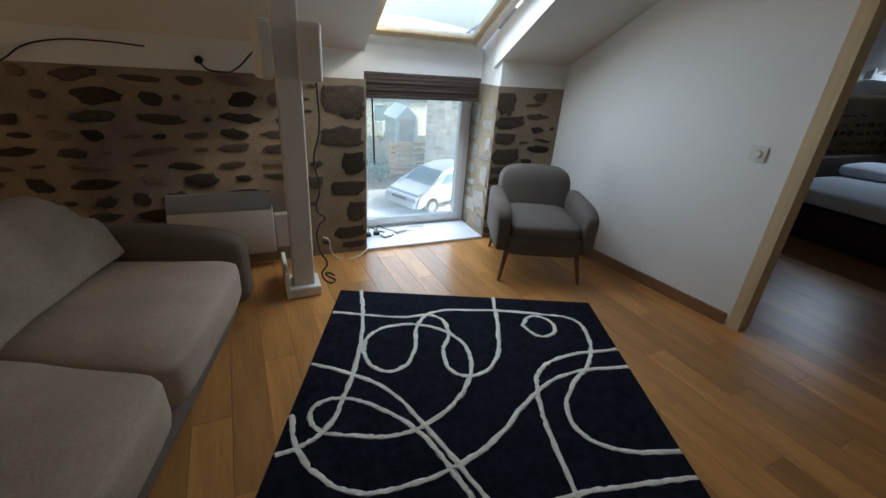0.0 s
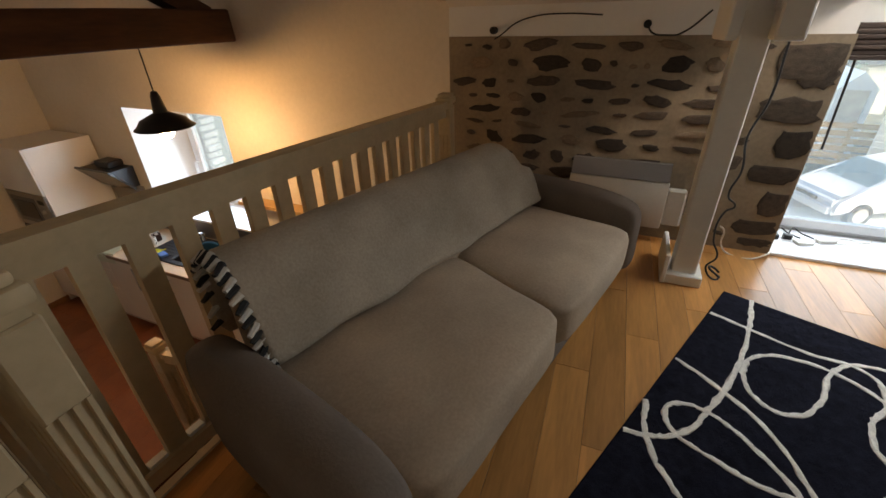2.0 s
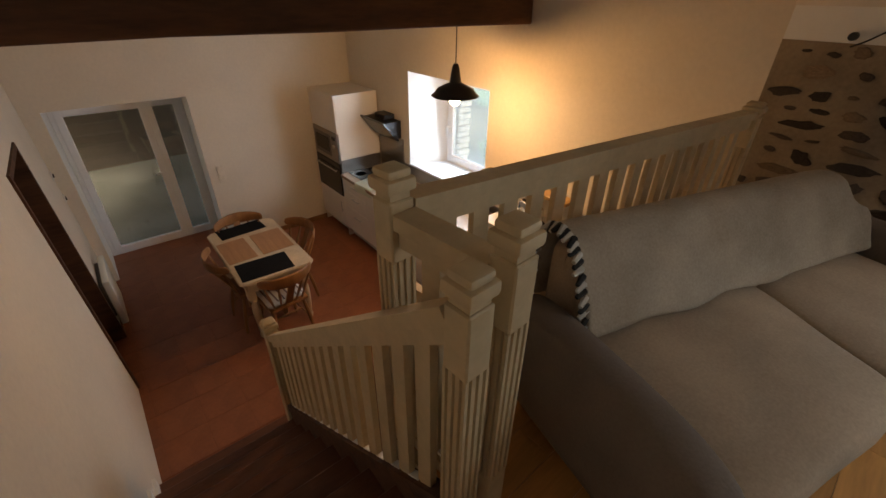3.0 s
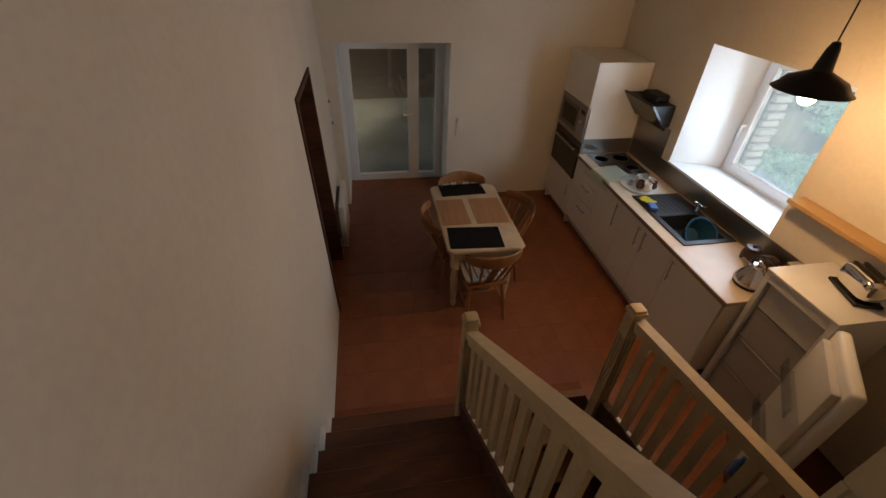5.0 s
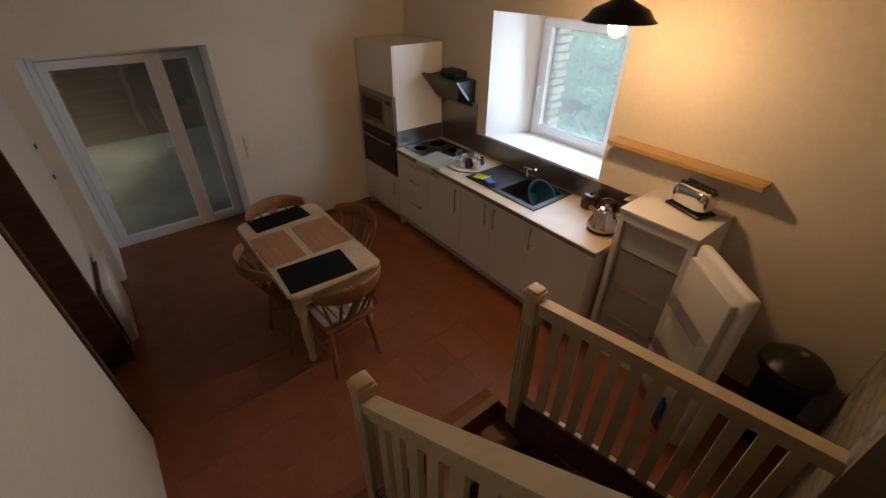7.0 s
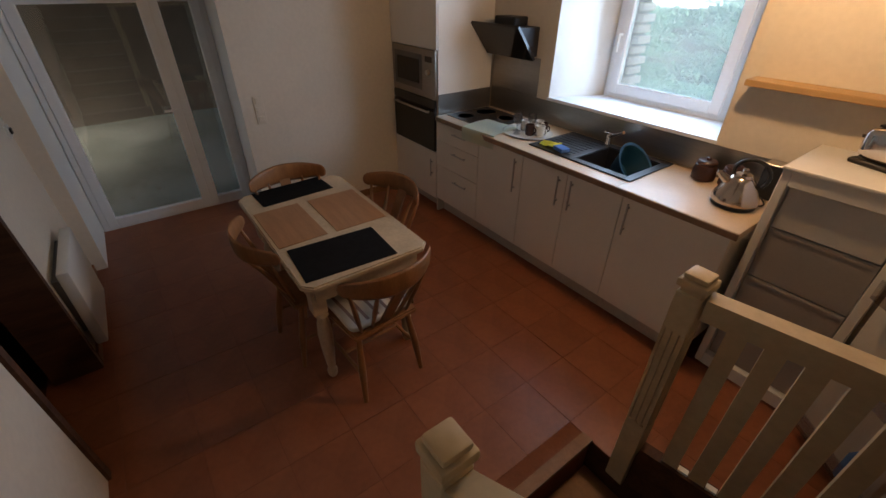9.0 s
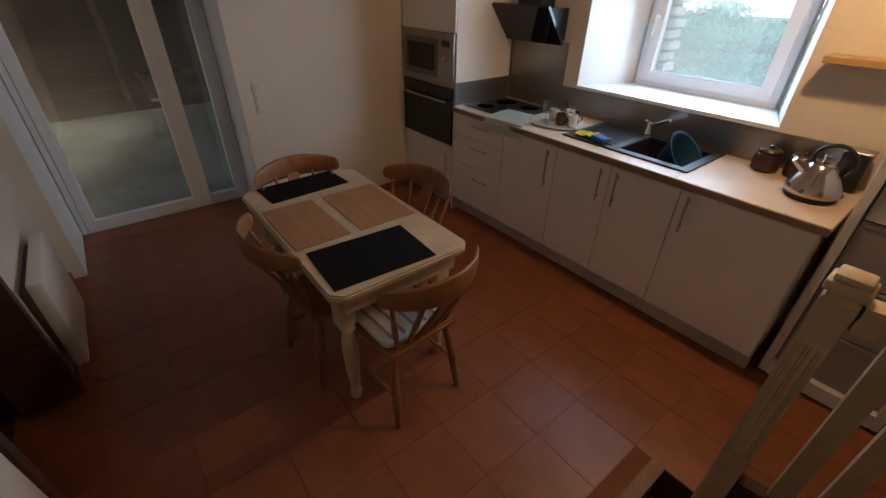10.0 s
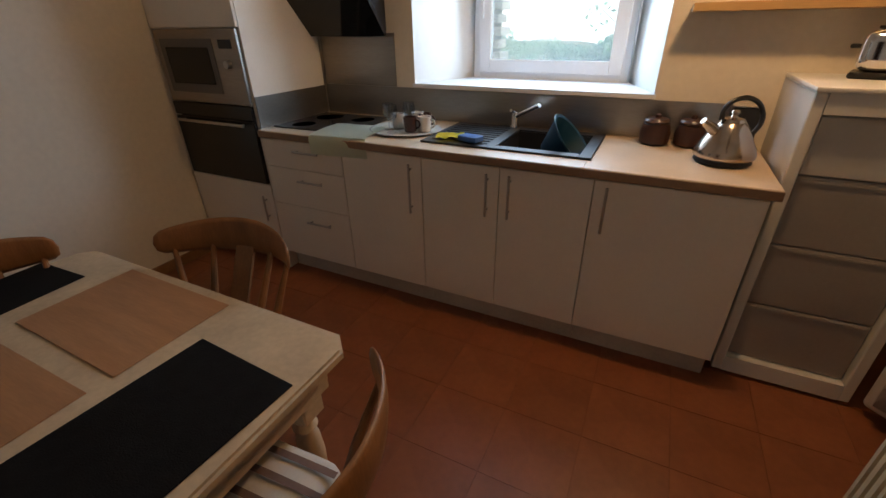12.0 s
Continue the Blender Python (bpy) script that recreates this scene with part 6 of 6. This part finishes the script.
TM = bpy.data.meshes.new("tile")
bm = box(-0.159, 0.159, -0.159, 0.159, -0.0027, 0.0, 0.0008)
bm.to_mesh(TM), bm.free()
TM.materials.append(TILE)
for i in range(-11, 8):
    for j in range(-7, 5):
        x, y = 2.9 + 0.16 + 0.32 * i, -0.84 + 0.16 + 0.32 * j
        if -0.6 < x < 4.9 and YL - 0.2 < y < YC + 0.1 and not (x > 3.2 and y < -0.72):
            o = new("tile", TM)
            o.parent, o.location = floor, (x, y, -0.0005 + 0.001 * random.random())

PD = radians(-88)
ex, ey = Vector((math.cos(PD), math.sin(PD))), Vector((-math.sin(PD), math.cos(PD)))
PW, PL = 0.13, 0.96
for i in range(-20, 28):
    off = (i * 0.355) % 1.0 * PL
    for j in range(-4, 5):
        c = Vector((6.6, -0.6)) + ey * (i * PW) + ex * (j * PL + off)
        poly = [tuple(c + ex * a * (PL / 2 - 0.0008) + ey * b * (PW / 2 - 0.0008)) for a, b in ((-1, -1), (1, -1), (1, 1), (-1, 1))]
        poly = clip(poly, 0, YS - 0.0, 0, -1)
        poly = clip(poly, 0, YL - 0.12, 0, 1) if len(poly) > 2 else []
        poly = clip(poly, 11.0, 0, -1, 0) if len(poly) > 2 else []
        if len(poly) < 3:
            continue
        e = (RAIL1 - RAIL0).normalized()
        up = clip(clip(poly, 0, -1.9, 0, 1) or [], RAIL0.x + 0.01, RAIL0.y, e.y, -e.x) if len(clip(poly, 0, -1.9, 0, 1)) > 2 else []
        low = clip(clip(poly, 0, -1.9, 0, -1) or [], 5.305, 0, 1, 0) if len(clip(poly, 0, -1.9, 0, -1)) > 2 else []
        for pc in (up, low):
            if len(pc) > 2:
                cx, cy = sum(p[0] for p in pc) / len(pc), sum(p[1] for p in pc) / len(pc)
                a = PD + math.pi / 2
                loc = [((p[0] - cx) * math.cos(-a) - (p[1] - cy) * math.sin(-a), (p[0] - cx) * math.sin(-a) + (p[1] - cy) * math.cos(-a)) for p in pc]
                o = part("plank", prism(loc, "z", -0.008, 0.0), PLANK, floor_loft)
                o.matrix_basis = pose(cx, cy, H - 0.0004 * random.random(), 0, 0, math.degrees(a))
